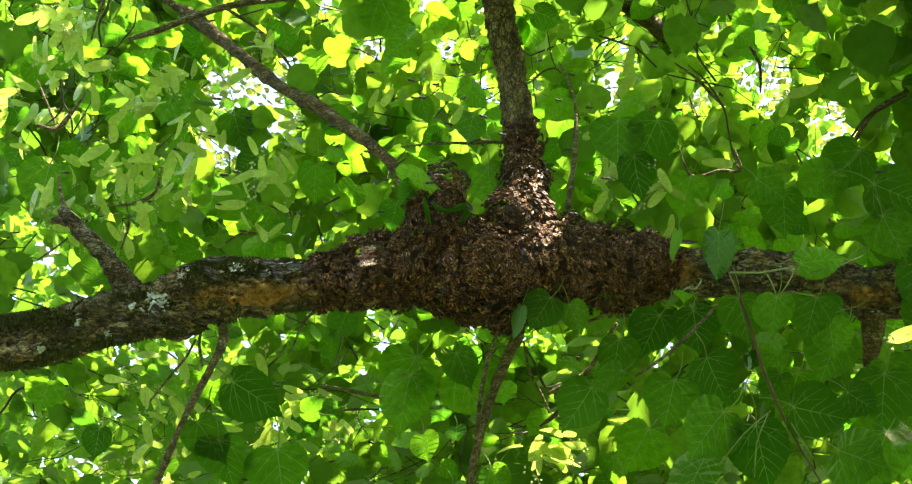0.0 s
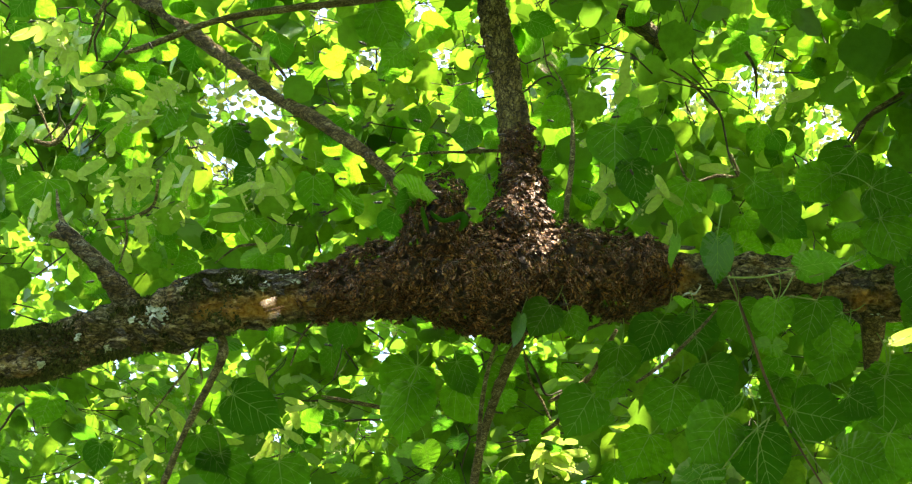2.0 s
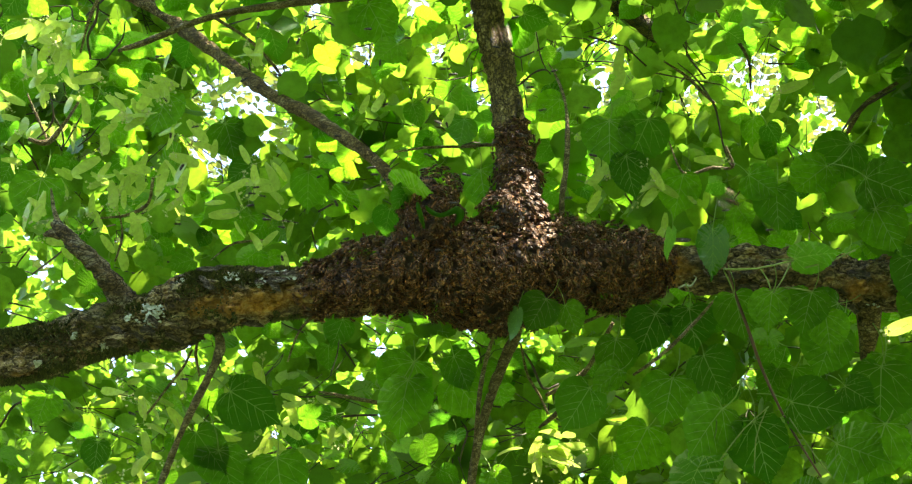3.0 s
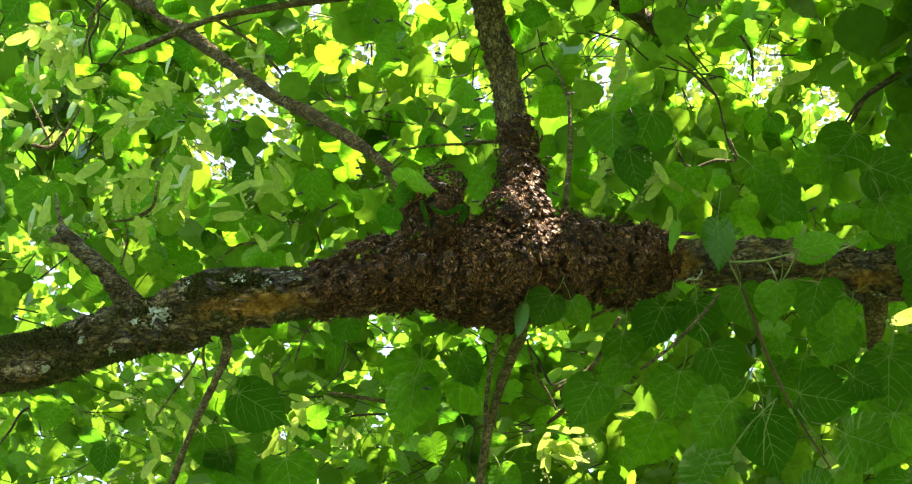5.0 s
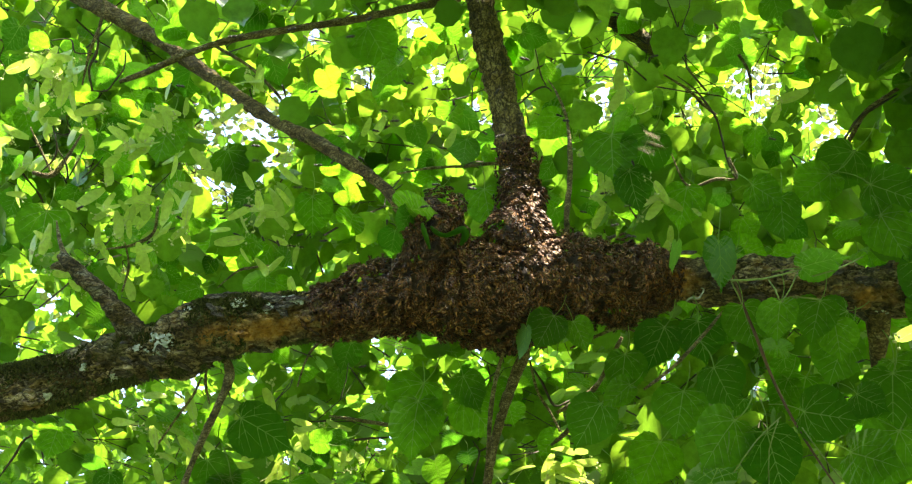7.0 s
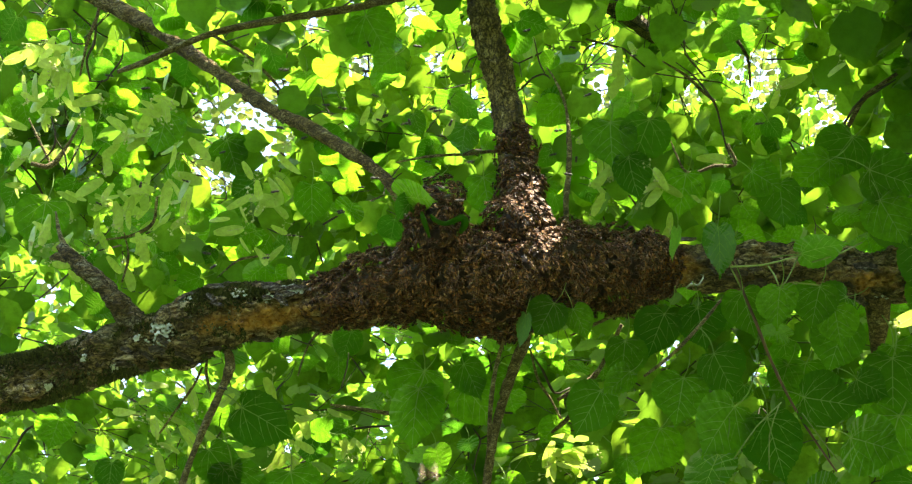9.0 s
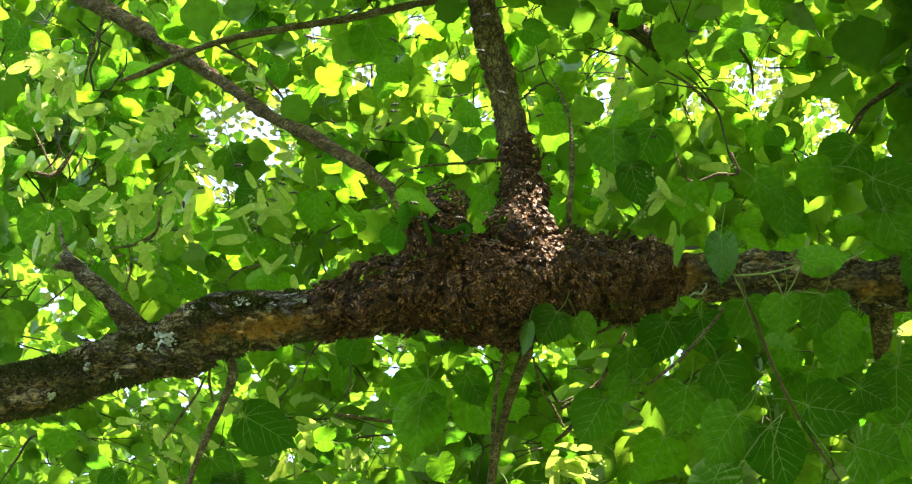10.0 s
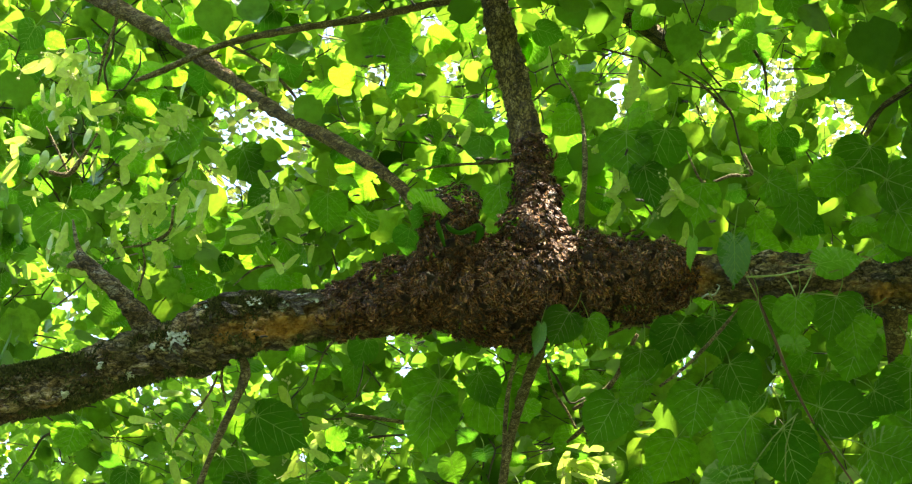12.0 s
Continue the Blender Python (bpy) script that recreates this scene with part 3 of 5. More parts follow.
def leaf_mesh(name, seed, veins=True):
    """A heart-shaped toothed leaf one unit long with its stalk, face up, tip along +y."""
    r = random.Random(seed)
    fold, cup, droop = r.uniform(-0.05, 0.22), r.uniform(0.1, 0.5), r.uniform(0.0, 0.28)
    lean = r.uniform(0.9, 1.12)
    bm = bmesh.new()
    for sx in (1, -1):
        wide = lean if sx > 0 else 2 - lean
        outline = []
        knots = ((-HALF[1][0], HALF[1][1]), *HALF, (0.0, 1.1), (-0.05, 0.99))
        for pa, pb, pc, pd in zip(knots, knots[1:], knots[2:], knots[3:]):
            for i in range(6):
                t = i / 6
                x, y = (0.5 * (2 * b + (c - a) * t + (2 * a - 5 * b + 4 * c - d) * t * t + (3 * b - a - 3 * c + d) * t ** 3) for a, b, c, d in zip(pa, pb, pc, pd))
                ln = math.hypot(pc[0] - pb[0], pc[1] - pb[1])
                tooth = (0.0, 0.016, 0.004)[i % 3]
                outline.append((max(0.0, x + (pc[1] - pb[1]) / ln * tooth), y - (pc[0] - pb[0]) / ln * tooth))
        outline.append((0.0, 1.1))
        n = len(outline)
        wave = [r.uniform(-0.02, 0.02) for _ in range(n)]
        rows = []
        for i, (x, y) in enumerate(outline):
            my = 0.05 + 1.0 * (i / (n - 1)) ** 1.15
            row = []
            for k in (0, 0.5, 1):
                px, py = x * k * wide * sx, my + (y - my) * k
                row.append(bm.verts.new((px, py, dish(px, py, fold, cup, droop) + wave[i] * k)))
            rows.append(row)
        for a, b in zip(rows, rows[1:]):
            for k in (0, 1):
                loop = (a[k], a[k + 1], b[k + 1], b[k])
                bm.faces.new(loop if sx > 0 else loop[::-1])
    bmesh.ops.remove_doubles(bm, verts=bm.verts, dist=0.002)
    if veins:
        def strip(x0, y0, x1, y1, w0, w1, bend=0.0):
            last = None
            for i in range(4):
                t = i / 3
                x, y = x0 + (x1 - x0) * t, y0 + (y1 - y0) * t + bend * t * (1 - t)
                ln = math.hypot(x1 - x0, y1 - y0)
                nx, ny = -(y1 - y0) / ln, (x1 - x0) / ln
                w = w0 + (w1 - w0) * t
                pair = []
                for s in (-1, 1):
                    px, py = x + nx * w * s, y + ny * w * s
                    pair.append(bm.verts.new((px, py, dish(px, py, fold, cup, droop) - 0.012)))
                if last:
                    f = bm.faces.new((last[0], last[1], pair[1], pair[0]))
                    f.material_index = 1
                last = pair
        strip(0, 0.03, 0, 1.0, 0.011, 0.003)
        for sx in (1, -1):
            for y0, x1, y1 in ((0.05, 0.37, -0.03), (0.055, 0.46, 0.24), (0.06, 0.44, 0.50), (0.36, 0.35, 0.66), (0.52, 0.26, 0.79), (0.68, 0.16, 0.88)):
                strip(0, y0, x1 * sx * r.uniform(0.94, 1.03), y1 + r.uniform(-0.03, 0.03), 0.0065, 0.002, -0.06)
            for t, x1, y1 in ((0.4, 0.37, 0.15), (0.6, 0.48, 0.36), (0.35, 0.26, 0.56), (0.3, 0.30, 0.02)):     # forks of the strong side veins
                ya, xb, yb = ((0.055, 0.46, 0.24), (0.06, 0.44, 0.50))[t < 0.5] if t != 0.3 else (0.05, 0.37, -0.03)
                strip(xb * t * sx, ya + (yb - ya) * t - 0.06 * t * (1 - t), x1 * sx, y1, 0.0035, 0.0015)
        # stalk
        last = None
        for i in range(5):
            t = i / 4
            c = Vector((0.06 * math.sin(t * 3) , 0.06 - 0.62 * t, -0.02 + 0.16 * t * t))
            ring = [bm.verts.new(c + Vector((0.014 * math.cos(a), 0, 0.014 * math.sin(a)))) for a in (0, 2.1, 4.2)]
            if last:
                for k in range(3):
                    bm.faces.new((last[k], last[(k + 1) % 3], ring[(k + 1) % 3], ring[k])).material_index = 1
            last = ring
    for f in bm.faces:
        f.smooth = True
    return mesh_of(name, bm, LEAF_SINGLE, VEIN)


LEAF_MESHES = [leaf_mesh("leaf", s) for s in range(9)]


def bract_mesh(name, seed):
    """A pale tongue-shaped bract with a stalk of round buds hanging from its middle; one unit long."""
    r = random.Random(seed)
    bm = bmesh.new()
    bend, twist = r.uniform(-0.5, 0.5), r.uniform(-0.8, 0.8)
    rows = []
    for i in range(9):
        t = i / 8
        w = 0.185 * (math.sin(math.pi * min(1.0, (t * 0.94 + 0.04))) ** 0.36) * (0.72 + 0.4 * t)
        row = []
        for s in (-1, 0, 1):
            a = twist * t
            row.append(bm.verts.new((w * s * math.cos(a), t, bend * t * (1 - t) + w * s * math.sin(a) + 0.02 * abs(s))))
        rows.append(row)
    for a, b in zip(rows, rows[1:]):
        for k in (0, 1):
            bm.faces.new((a[k], a[k + 1], b[k + 1], b[k]))
    stalk_end = Vector((r.uniform(-0.15, 0.15), 0.95, -0.35))
    tips = [stalk_end + Vector((r.uniform(-0.22, 0.22), r.uniform(0.0, 0.28), r.uniform(-0.2, 0.12))) for _ in range(r.choice((0, 4, 6)))]

    def wire(a, b, w):
        q = [bm.verts.new(Vector(p) + o) for p in (a, b) for o in (Vector((w, 0, 0)), Vector((-w, 0, 0)), Vector((0, 0, w)))]
        for k in range(3):
            bm.faces.new((q[k], q[(k + 1) % 3], q[3 + (k + 1) % 3], q[3 + k])).material_index = 1
    if tips:
        wire((0, 0.45, bend * 0.25), stalk_end, 0.009)
        for tip in tips:
            wire(stalk_end, tip, 0.006)
            made = bmesh.ops.create_icosphere(bm, subdivisions=1, radius=0.045, matrix=Matrix.Translation(tip))
            for f in {f for v in made["verts"] for f in v.link_faces}:
                f.material_index = 1
    for f in bm.faces:
        f.smooth = True
    return mesh_of(name, bm, BRACT, BUD)


BRACT_MESHES = [bract_mesh("flower_bract", s) for s in range(8)]


def facing(normal, tip):
    z = normal.normalized()
    y = (tip - z * tip.dot(z)).normalized()
    return Matrix((y.cross(z), y, z)).transposed()


def hang(mesh, name, place, normal, tip, size):
    wide = rnd.uniform(0.9, 1.1)
    m = Matrix.Translation(place) @ facing(normal, tip).to_4x4() @ Matrix.Diagonal((size * wide, size, size, 1))
    return part(name, mesh, tree_thing, m=m)


def set_leaf(u, v, w, size, angle, tilt_side=0.0, tilt_up=0.0, mesh=None, pool=LEAF_MESHES, name="leaf"):
    """A leaf with its stalk's foot at (u, v, w), its tip turned by angle (degrees, 0 right, 90 up) across the view."""
    a = radians(angle)
    tip = Vector((math.cos(a), 0, 0)) + UP * math.sin(a)
    normal = IN + Vector((1, 0, 0)) * tilt_side + UP * tilt_up
    return hang(mesh or rnd.choice(pool), name, spot(u, v, w), normal, tip, size)


# leaves that hang singly before and beside the branch: place, length, direction of the tip, tilts
HERO_LEAVES = []


def hang_leaves(*rows):
    for row in rows:
        size = row[1] * (0.78 if row[0][0] > 0.2 or row[0][1] > 0.05 else 0.88)
        HERO_LEAVES.append(set_leaf(*row[0], size, row[2], row[3] + rnd.gauss(0, 0.22), row[4] + rnd.gauss(0, 0.22)))


hang_leaves(((0.498, -0.072, -0.240), 0.085, -88, 0.1, 0.35), ((0.592, -0.107, -0.200), 0.08, -80, 0.3, 0.1), ((0.532, -0.025, -0.220), 0.09, 32, 0.2, 1.0), ((0.414, 0.022, -0.200), 0.1, -95, 1.9, 0.1))
hang_leaves(((0.350, 0.019, -0.200), 0.065, -80, -1.6, 0.2), ((0.449, -0.080, -0.200), 0.095, -75, 0.2, 0.3), ((0.565, -0.072, -0.220), 0.09, -100, 0.2, 0.3), ((0.538, -0.247, -0.200), 0.11, -10, 0.1, 0.1))
hang_leaves(((0.623, -0.220, -0.200), 0.075, -30, 0.2, 0.3), ((0.610, -0.310, -0.200), 0.12, -20, -0.1, 0.1), ((0.484, -0.274, -0.200), 0.13, -75, 0.2, -0.1), ((0.438, -0.256, -0.200), 0.12, -130, -0.1, 0.1))
hang_leaves(((0.411, -0.328, -0.200), 0.12, -100, 0.1, 0.2), ((0.367, -0.216, -0.150), 0.1, -100, 0.2, 0.0), ((0.413, -0.179, -0.150), 0.1, -60, -0.2, 0.1), ((0.279, -0.159, -0.120), 0.095, -95, 0.0, 0.2))
hang_leaves(((0.288, -0.210, -0.120), 0.075, -140, 0.1, 0.1), ((0.344, -0.116, -0.120), 0.1, -110, 0.1, 0.3), ((0.400, -0.108, -0.100), 0.09, -80, 0.3, 0.1), ((0.243, -0.241, -0.100), 0.11, -120, 0.1, 0.0))
hang_leaves(((-0.048, -0.212, -0.030), 0.10, -120, 0.2, 0.1), ((0.016, -0.202, -0.030), 0.075, -60, 0.1, 0.1), ((-0.058, -0.238, -0.050), 0.12, -95, -0.1, 0.1), ((0.016, -0.241, -0.020), 0.1, -50, 0.2, 0.1))
hang_leaves(((-0.362, -0.268, -0.040), 0.115, -30, 0.1, 0.0), ((-0.375, -0.364, -0.050), 0.11, -80, 0.1, 0.2), ((-0.278, -0.376, -0.040), 0.11, -80, -0.1, 0.1), ((-0.414, -0.335, -0.050), 0.1, -60, 0.1, 0.2))
hang_leaves(((0.354, 0.217, 0.050), 0.12, -110, 0.1, 0.1), ((0.284, 0.213, 0.060), 0.11, -90, 0.2, 0.0), ((0.313, 0.150, 0.050), 0.1, -80, -0.1, 0.1), ((0.416, 0.119, 0.050), 0.1, -100, 0.2, 0.2))
hang_leaves(((0.516, 0.117, 0.000), 0.08, -30, 0.3, 0.4), ((0.566, 0.097, 0.000), 0.1, -80, 0.2, 0.1), ((0.681, 0.111, -0.100), 0.12, -20, 0.3, 0.4), ((0.700, 0.063, -0.100), 0.11, -60, 0.1, 0.2))
hang_leaves(((0.679, 0.172, -0.050), 0.12, -125, 0.7, 0.5), ((0.640, 0.133, -0.050), 0.11, -130, 0.8, 0.6), ((0.700, -0.189, -0.150), 0.13, -90, 0.2, 0.1), ((0.710, -0.281, -0.150), 0.13, -110, 0.1, 0.1))
hang_leaves(((-0.090, 0.078, -0.070), 0.088, 14, 0.1, 1.0), ((-0.060, 0.079, -0.070), 0.06, -125, -0.3, 0.5), ((0.058, 0.121, 0.080), 0.1, -80, 0.1, 0.1))
hang_leaves(((-0.165, 0.455, 0.300), 0.12, -60, 0.1, 0.0), ((-0.431, 0.209, 0.250), 0.095, -70, 0.0, 0.1), ((-0.531, 0.260, 0.200), 0.11, -100, 0.1, 0.0), ((-0.728, 0.091, 0.100), 0.12, -100, 0.1, 0.0))
hang_leaves(((0.166, -0.097, -0.120), 0.07, -120, 0.1, 0.1), ((0.194, -0.107, -0.120), 0.06, -60, 0.1, 0.3), ((0.119, -0.116, -0.120), 0.06, -95, 2.6, 0.1), ((-0.268, 0.120, 0.250), 0.1, -90, 0.1, 0.1))
hang_leaves(((0.782, -0.008, -0.100), 0.12, -100, 0.2, 0.1), ((0.800, -0.070, -0.100), 0.1, -120, 0.1, 0.2), ((0.737, -0.179, -0.050), 0.11, -70, -0.3, 0.2), ((0.643, -0.136, -0.100), 0.11, -110, 0.2, 0.2))


# gaps kept clear along the camera's sight lines, placed to fit its view
VIEW_GAPS = ((-0.401, 0.222, 0.030), (-0.367, 0.224, 0.026), (-0.325, 0.232, 0.024), (-0.296, 0.183, 0.024), (-0.321, 0.204, 0.018), (-0.404, 0.117, 0.026), (-0.379, 0.127, 0.016), (-0.338, 0.151, 0.016),
        (-0.429, 0.151, 0.010), (-0.290, 0.273, 0.013), (-0.378, 0.267, 0.010), (-0.229, 0.378, 0.014), (-0.056, 0.389, 0.016), (-0.152, 0.305, 0.016), (-0.026, 0.314, 0.009), (0.041, 0.250, 0.011),
        (0.056, 0.217, 0.011), (0.268, 0.310, 0.022), (0.260, 0.255, 0.016), (0.535, 0.295, 0.026), (0.487, 0.286, 0.016), (0.533, 0.263, 0.018), (0.636, 0.217, 0.030), (0.665, 0.196, 0.016),
        (0.413, 0.239, 0.014), (0.527, 0.234, 0.012), (0.619, 0.155, 0.014), (0.757, 0.164, 0.014), (-0.740, -0.027, 0.014), (-0.701, -0.075, 0.008), (-0.664, -0.079, 0.014), (-0.728, -0.147, 0.014),
        (-0.464, -0.224, 0.026), (-0.435, -0.199, 0.016), (-0.544, -0.240, 0.012), (-0.774, -0.313, 0.030), (-0.710, -0.363, 0.009), (-0.117, -0.156, 0.020), (-0.114, -0.195, 0.010), (-0.147, -0.261, 0.012),
        (-0.099, -0.323, 0.013), (0.054, -0.176, 0.010), (0.157, -0.175, 0.012), (0.230, -0.141, 0.012), (0.529, -0.245, 0.010), (0.429, -0.341, 0.014), (0.444, -0.316, 0.010), (0.370, -0.190, 0.008))


def in_view_gap(u, v, w, reach=0.0):
    """Whether a leaf of that reach here would cover one of the gaps as the camera sees them: (across, up, radius) as
    they lie level with the branch.
    """
    s = 2.042 / (2.042 + w)
    return any((u * s - g[0]) ** 2 + (v * s - g[1]) ** 2 < (g[2] + reach * s) ** 2 for g in VIEW_GAPS)


# gaps in the leaves above through which the sun reaches the limb's foot, the swarm, a bunch of flowers
SHAFT_FEET = [spot(0.13, 0.03, -0.03), spot(0.122, 0.06, -0.02), spot(0.195, 0.03, -0.05), spot(0.137, 0.1, 0.03), spot(0.055, 0.04, -0.02), spot(0.18, -0.37, 0.0), spot(*(0.699, -0.130, -0.250))]
SHAFT_R = (0.028, 0.028, 0.010, 0.014, 0.008, 0.075, 0.06)


def in_shaft(p):
    for foot, rad in zip(SHAFT_FEET, SHAFT_R):
        d = p - foot
        along = d.dot(SUN_WAY)
        if along > 0.05 and (d - SUN_WAY * along).length < rad + 0.03:
            return True
    return False


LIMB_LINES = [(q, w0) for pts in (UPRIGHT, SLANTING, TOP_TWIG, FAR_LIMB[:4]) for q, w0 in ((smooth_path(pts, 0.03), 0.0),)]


def hides_limb(u, v, w):
    """Whether a leaf here would hide one of the bare limbs from the camera."""
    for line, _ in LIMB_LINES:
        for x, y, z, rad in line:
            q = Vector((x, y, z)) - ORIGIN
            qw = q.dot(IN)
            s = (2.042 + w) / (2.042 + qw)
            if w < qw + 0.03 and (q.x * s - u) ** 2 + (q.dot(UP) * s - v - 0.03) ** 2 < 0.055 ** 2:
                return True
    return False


# further single leaves, in the sprays next to the branch
for _ in range(330):
    w = rnd.uniform(0.14, 0.5)
    s = 1 + w / 2.042
    u, v = rnd.uniform(-0.82, 0.82) * s, rnd.uniform(-0.45, 0.45) * s
    if hides_limb(u, v, w) or in_shaft(spot(u, v - 0.03, w)) or in_view_gap(u, v - 0.03, w, 0.034) or (u > 0.15 and v < -0.08 and rnd.random() < 0.6):
        continue
    set_leaf(u, v, w, rnd.uniform(0.036, 0.066), rnd.gauss(-90, 45), rnd.gauss(0.05, 0.4), rnd.gauss(0.55, 0.4))
for _ in range(340):        # and further into the crown
    w = rnd.uniform(0.5, 1.3)
    s = 1 + w / 2.042
    u, v = rnd.uniform(-0.8, 0.8) * s, rnd.uniform(-0.43, 0.43) * s
    if hides_limb(u, v, w) or in_shaft(spot(u, v - 0.03, w)) or in_view_gap(u, v - 0.03, w, 0.034) or (u < 0.1 and v < 0.05 and rnd.random() < 0.9):
        continue
    set_leaf(u, v, w, rnd.uniform(0.05, 0.08), rnd.gauss(-90, 45), rnd.gauss(0.05, 0.4), rnd.gauss(0.55, 0.4))
for _ in range(6):          # dark sprays low at the branch's far end
    u, v = rnd.uniform(0.32, 0.84), rnd.uniform(-0.44, -0.08)
    set_leaf(u, v, rnd.uniform(-0.12, 0.1), rnd.uniform(0.06, 0.095), rnd.gauss(-95, 35), rnd.gauss(0.1, 0.3), rnd.gauss(0.15, 0.3))
set_leaf(*(0.727, -0.108, -0.250), 0.062, 205, 0.1, 0.1, mesh=BRACT_MESHES[3], name="flower_bract")
for _ in range(90):
    w = rnd.uniform(0.2, 0.6)
    s = 1 + w / 2.042
    u, v = rnd.uniform(-0.82, -0.3) * s, rnd.uniform(-0.02, 0.43) * s
    if not hides_limb(u, v, w) and not in_view_gap(u, v - 0.03, w, 0.034):
        set_leaf(u, v, w, rnd.uniform(0.036, 0.064), rnd.gauss(-90, 45), rnd.gauss(0.05, 0.4), rnd.gauss(0.55, 0.4))
for k in range(14):         # a sunlit bunch low down
    set_leaf((0.173, -0.362, 0.020)[0] + rnd.gauss(0, 0.014), (0.173, -0.362, 0.020)[1] + rnd.gauss(0, 0.012), 0.02 + rnd.gauss(0, 0.012), rnd.uniform(0.04, 0.065),
             rnd.uniform(-160, 60), rnd.gauss(0.2, 0.3), rnd.gauss(1.0, 0.3), pool=BRACT_MESHES, name="flower_bract")
for k in range(90):         # bunches of bracts
    if k % 10 < 6:
        u, v = rnd.uniform(-0.82, -0.32), rnd.uniform(-0.02, 0.42)
    else:
        u, v = rnd.choice(((-0.55, -0.32), (0.43, 0.2), (-0.1, 0.22), (0.7, 0.28), (0.3, 0.3), (-0.3, -0.34), (-0.5, -0.38), (0.28, 0.12)))
        u, v = rnd.gauss(u, 0.08), rnd.gauss(v, 0.04)
    w = rnd.uniform(0.03, 0.28)
    for _ in range(rnd.choice((2, 3, 4, 5))):
        if hides_limb(u, v, w) or in_shaft(spot(u, v - 0.03, w)) or in_view_gap(u, v - 0.03, w, 0.005):
            continue
        set_leaf(u + rnd.gauss(0, 0.022), v + rnd.gauss(0, 0.02), w + rnd.gauss(0, 0.02), rnd.uniform(0.034, 0.058), rnd.gauss(-90, 60),
                 rnd.gauss(0.1, 0.6), rnd.gauss(0.1, 0.5), pool=BRACT_MESHES, name="flower_bract")

# ---- the rest of the crown: sprays of leaves ----
def simple_leaf():
    ys = (0.05, 0.2, 0.45, 0.7, 0.92)
    mids = (0.05, 0.15, 0.42, 0.7, 0.95)
    xs = (0.14, 0.46, 0.50, 0.36, 0.1)
    verts = [(0, m, 0) for m in mids] + [(0, 1.08, -0.12)]
    verts += [(x, y - (0.1 if i == 0 else 0), 0.06 * x - 0.25 * x * x - 0.12 * y * y) for i, (x, y) in enumerate(zip(xs, ys))]
    verts += [(-x, y - (0.1 if i == 0 else 0), 0.06 * x - 0.25 * x * x - 0.12 * y * y) for i, (x, y) in enumerate(zip(xs, ys))]
    faces = []
    for i in range(4):
        faces += [(i, 6 + i, 7 + i, i + 1), (i, i + 1, 12 + i, 11 + i)]
    faces += [(4, 10, 5), (4, 5, 15)]
    verts += [(0.012, 0.07, 0.0), (-0.012, 0.07, 0.0), (0.03, -0.45, 0.12), (0.012, -0.45, 0.12)]
    faces.append((16, 17, 19, 18))
    return np.array(verts), faces


def joined(name, verts, faces, count, matrices, offsets, material, parent, label):
    """Many small copies of one outline as one mesh."""
    n = len(verts)
    allv = (np.einsum("kij,nj->kni", matrices, verts) + offsets[:, None, :]).reshape(-1, 3)
    me = bpy.data.meshes.new(name)
    allf = []
    for k in range(count):
        allf += [tuple(i + k * n for i in f) for f in faces]
    me.from_pydata(allv.tolist(), [], allf)
    me.polygons.foreach_set("use_smooth", [True] * len(me.polygons))
    me.materials.append(material)
    return part(name, me, parent, label, "stuff")


def missing(u, v):
    """Share of the inner crown's sprays left out, by region of the camera's view, to tune its brightness."""
    return 0.25 if u > 0.12 else (0.05 if v > 0.1 else 0.85)


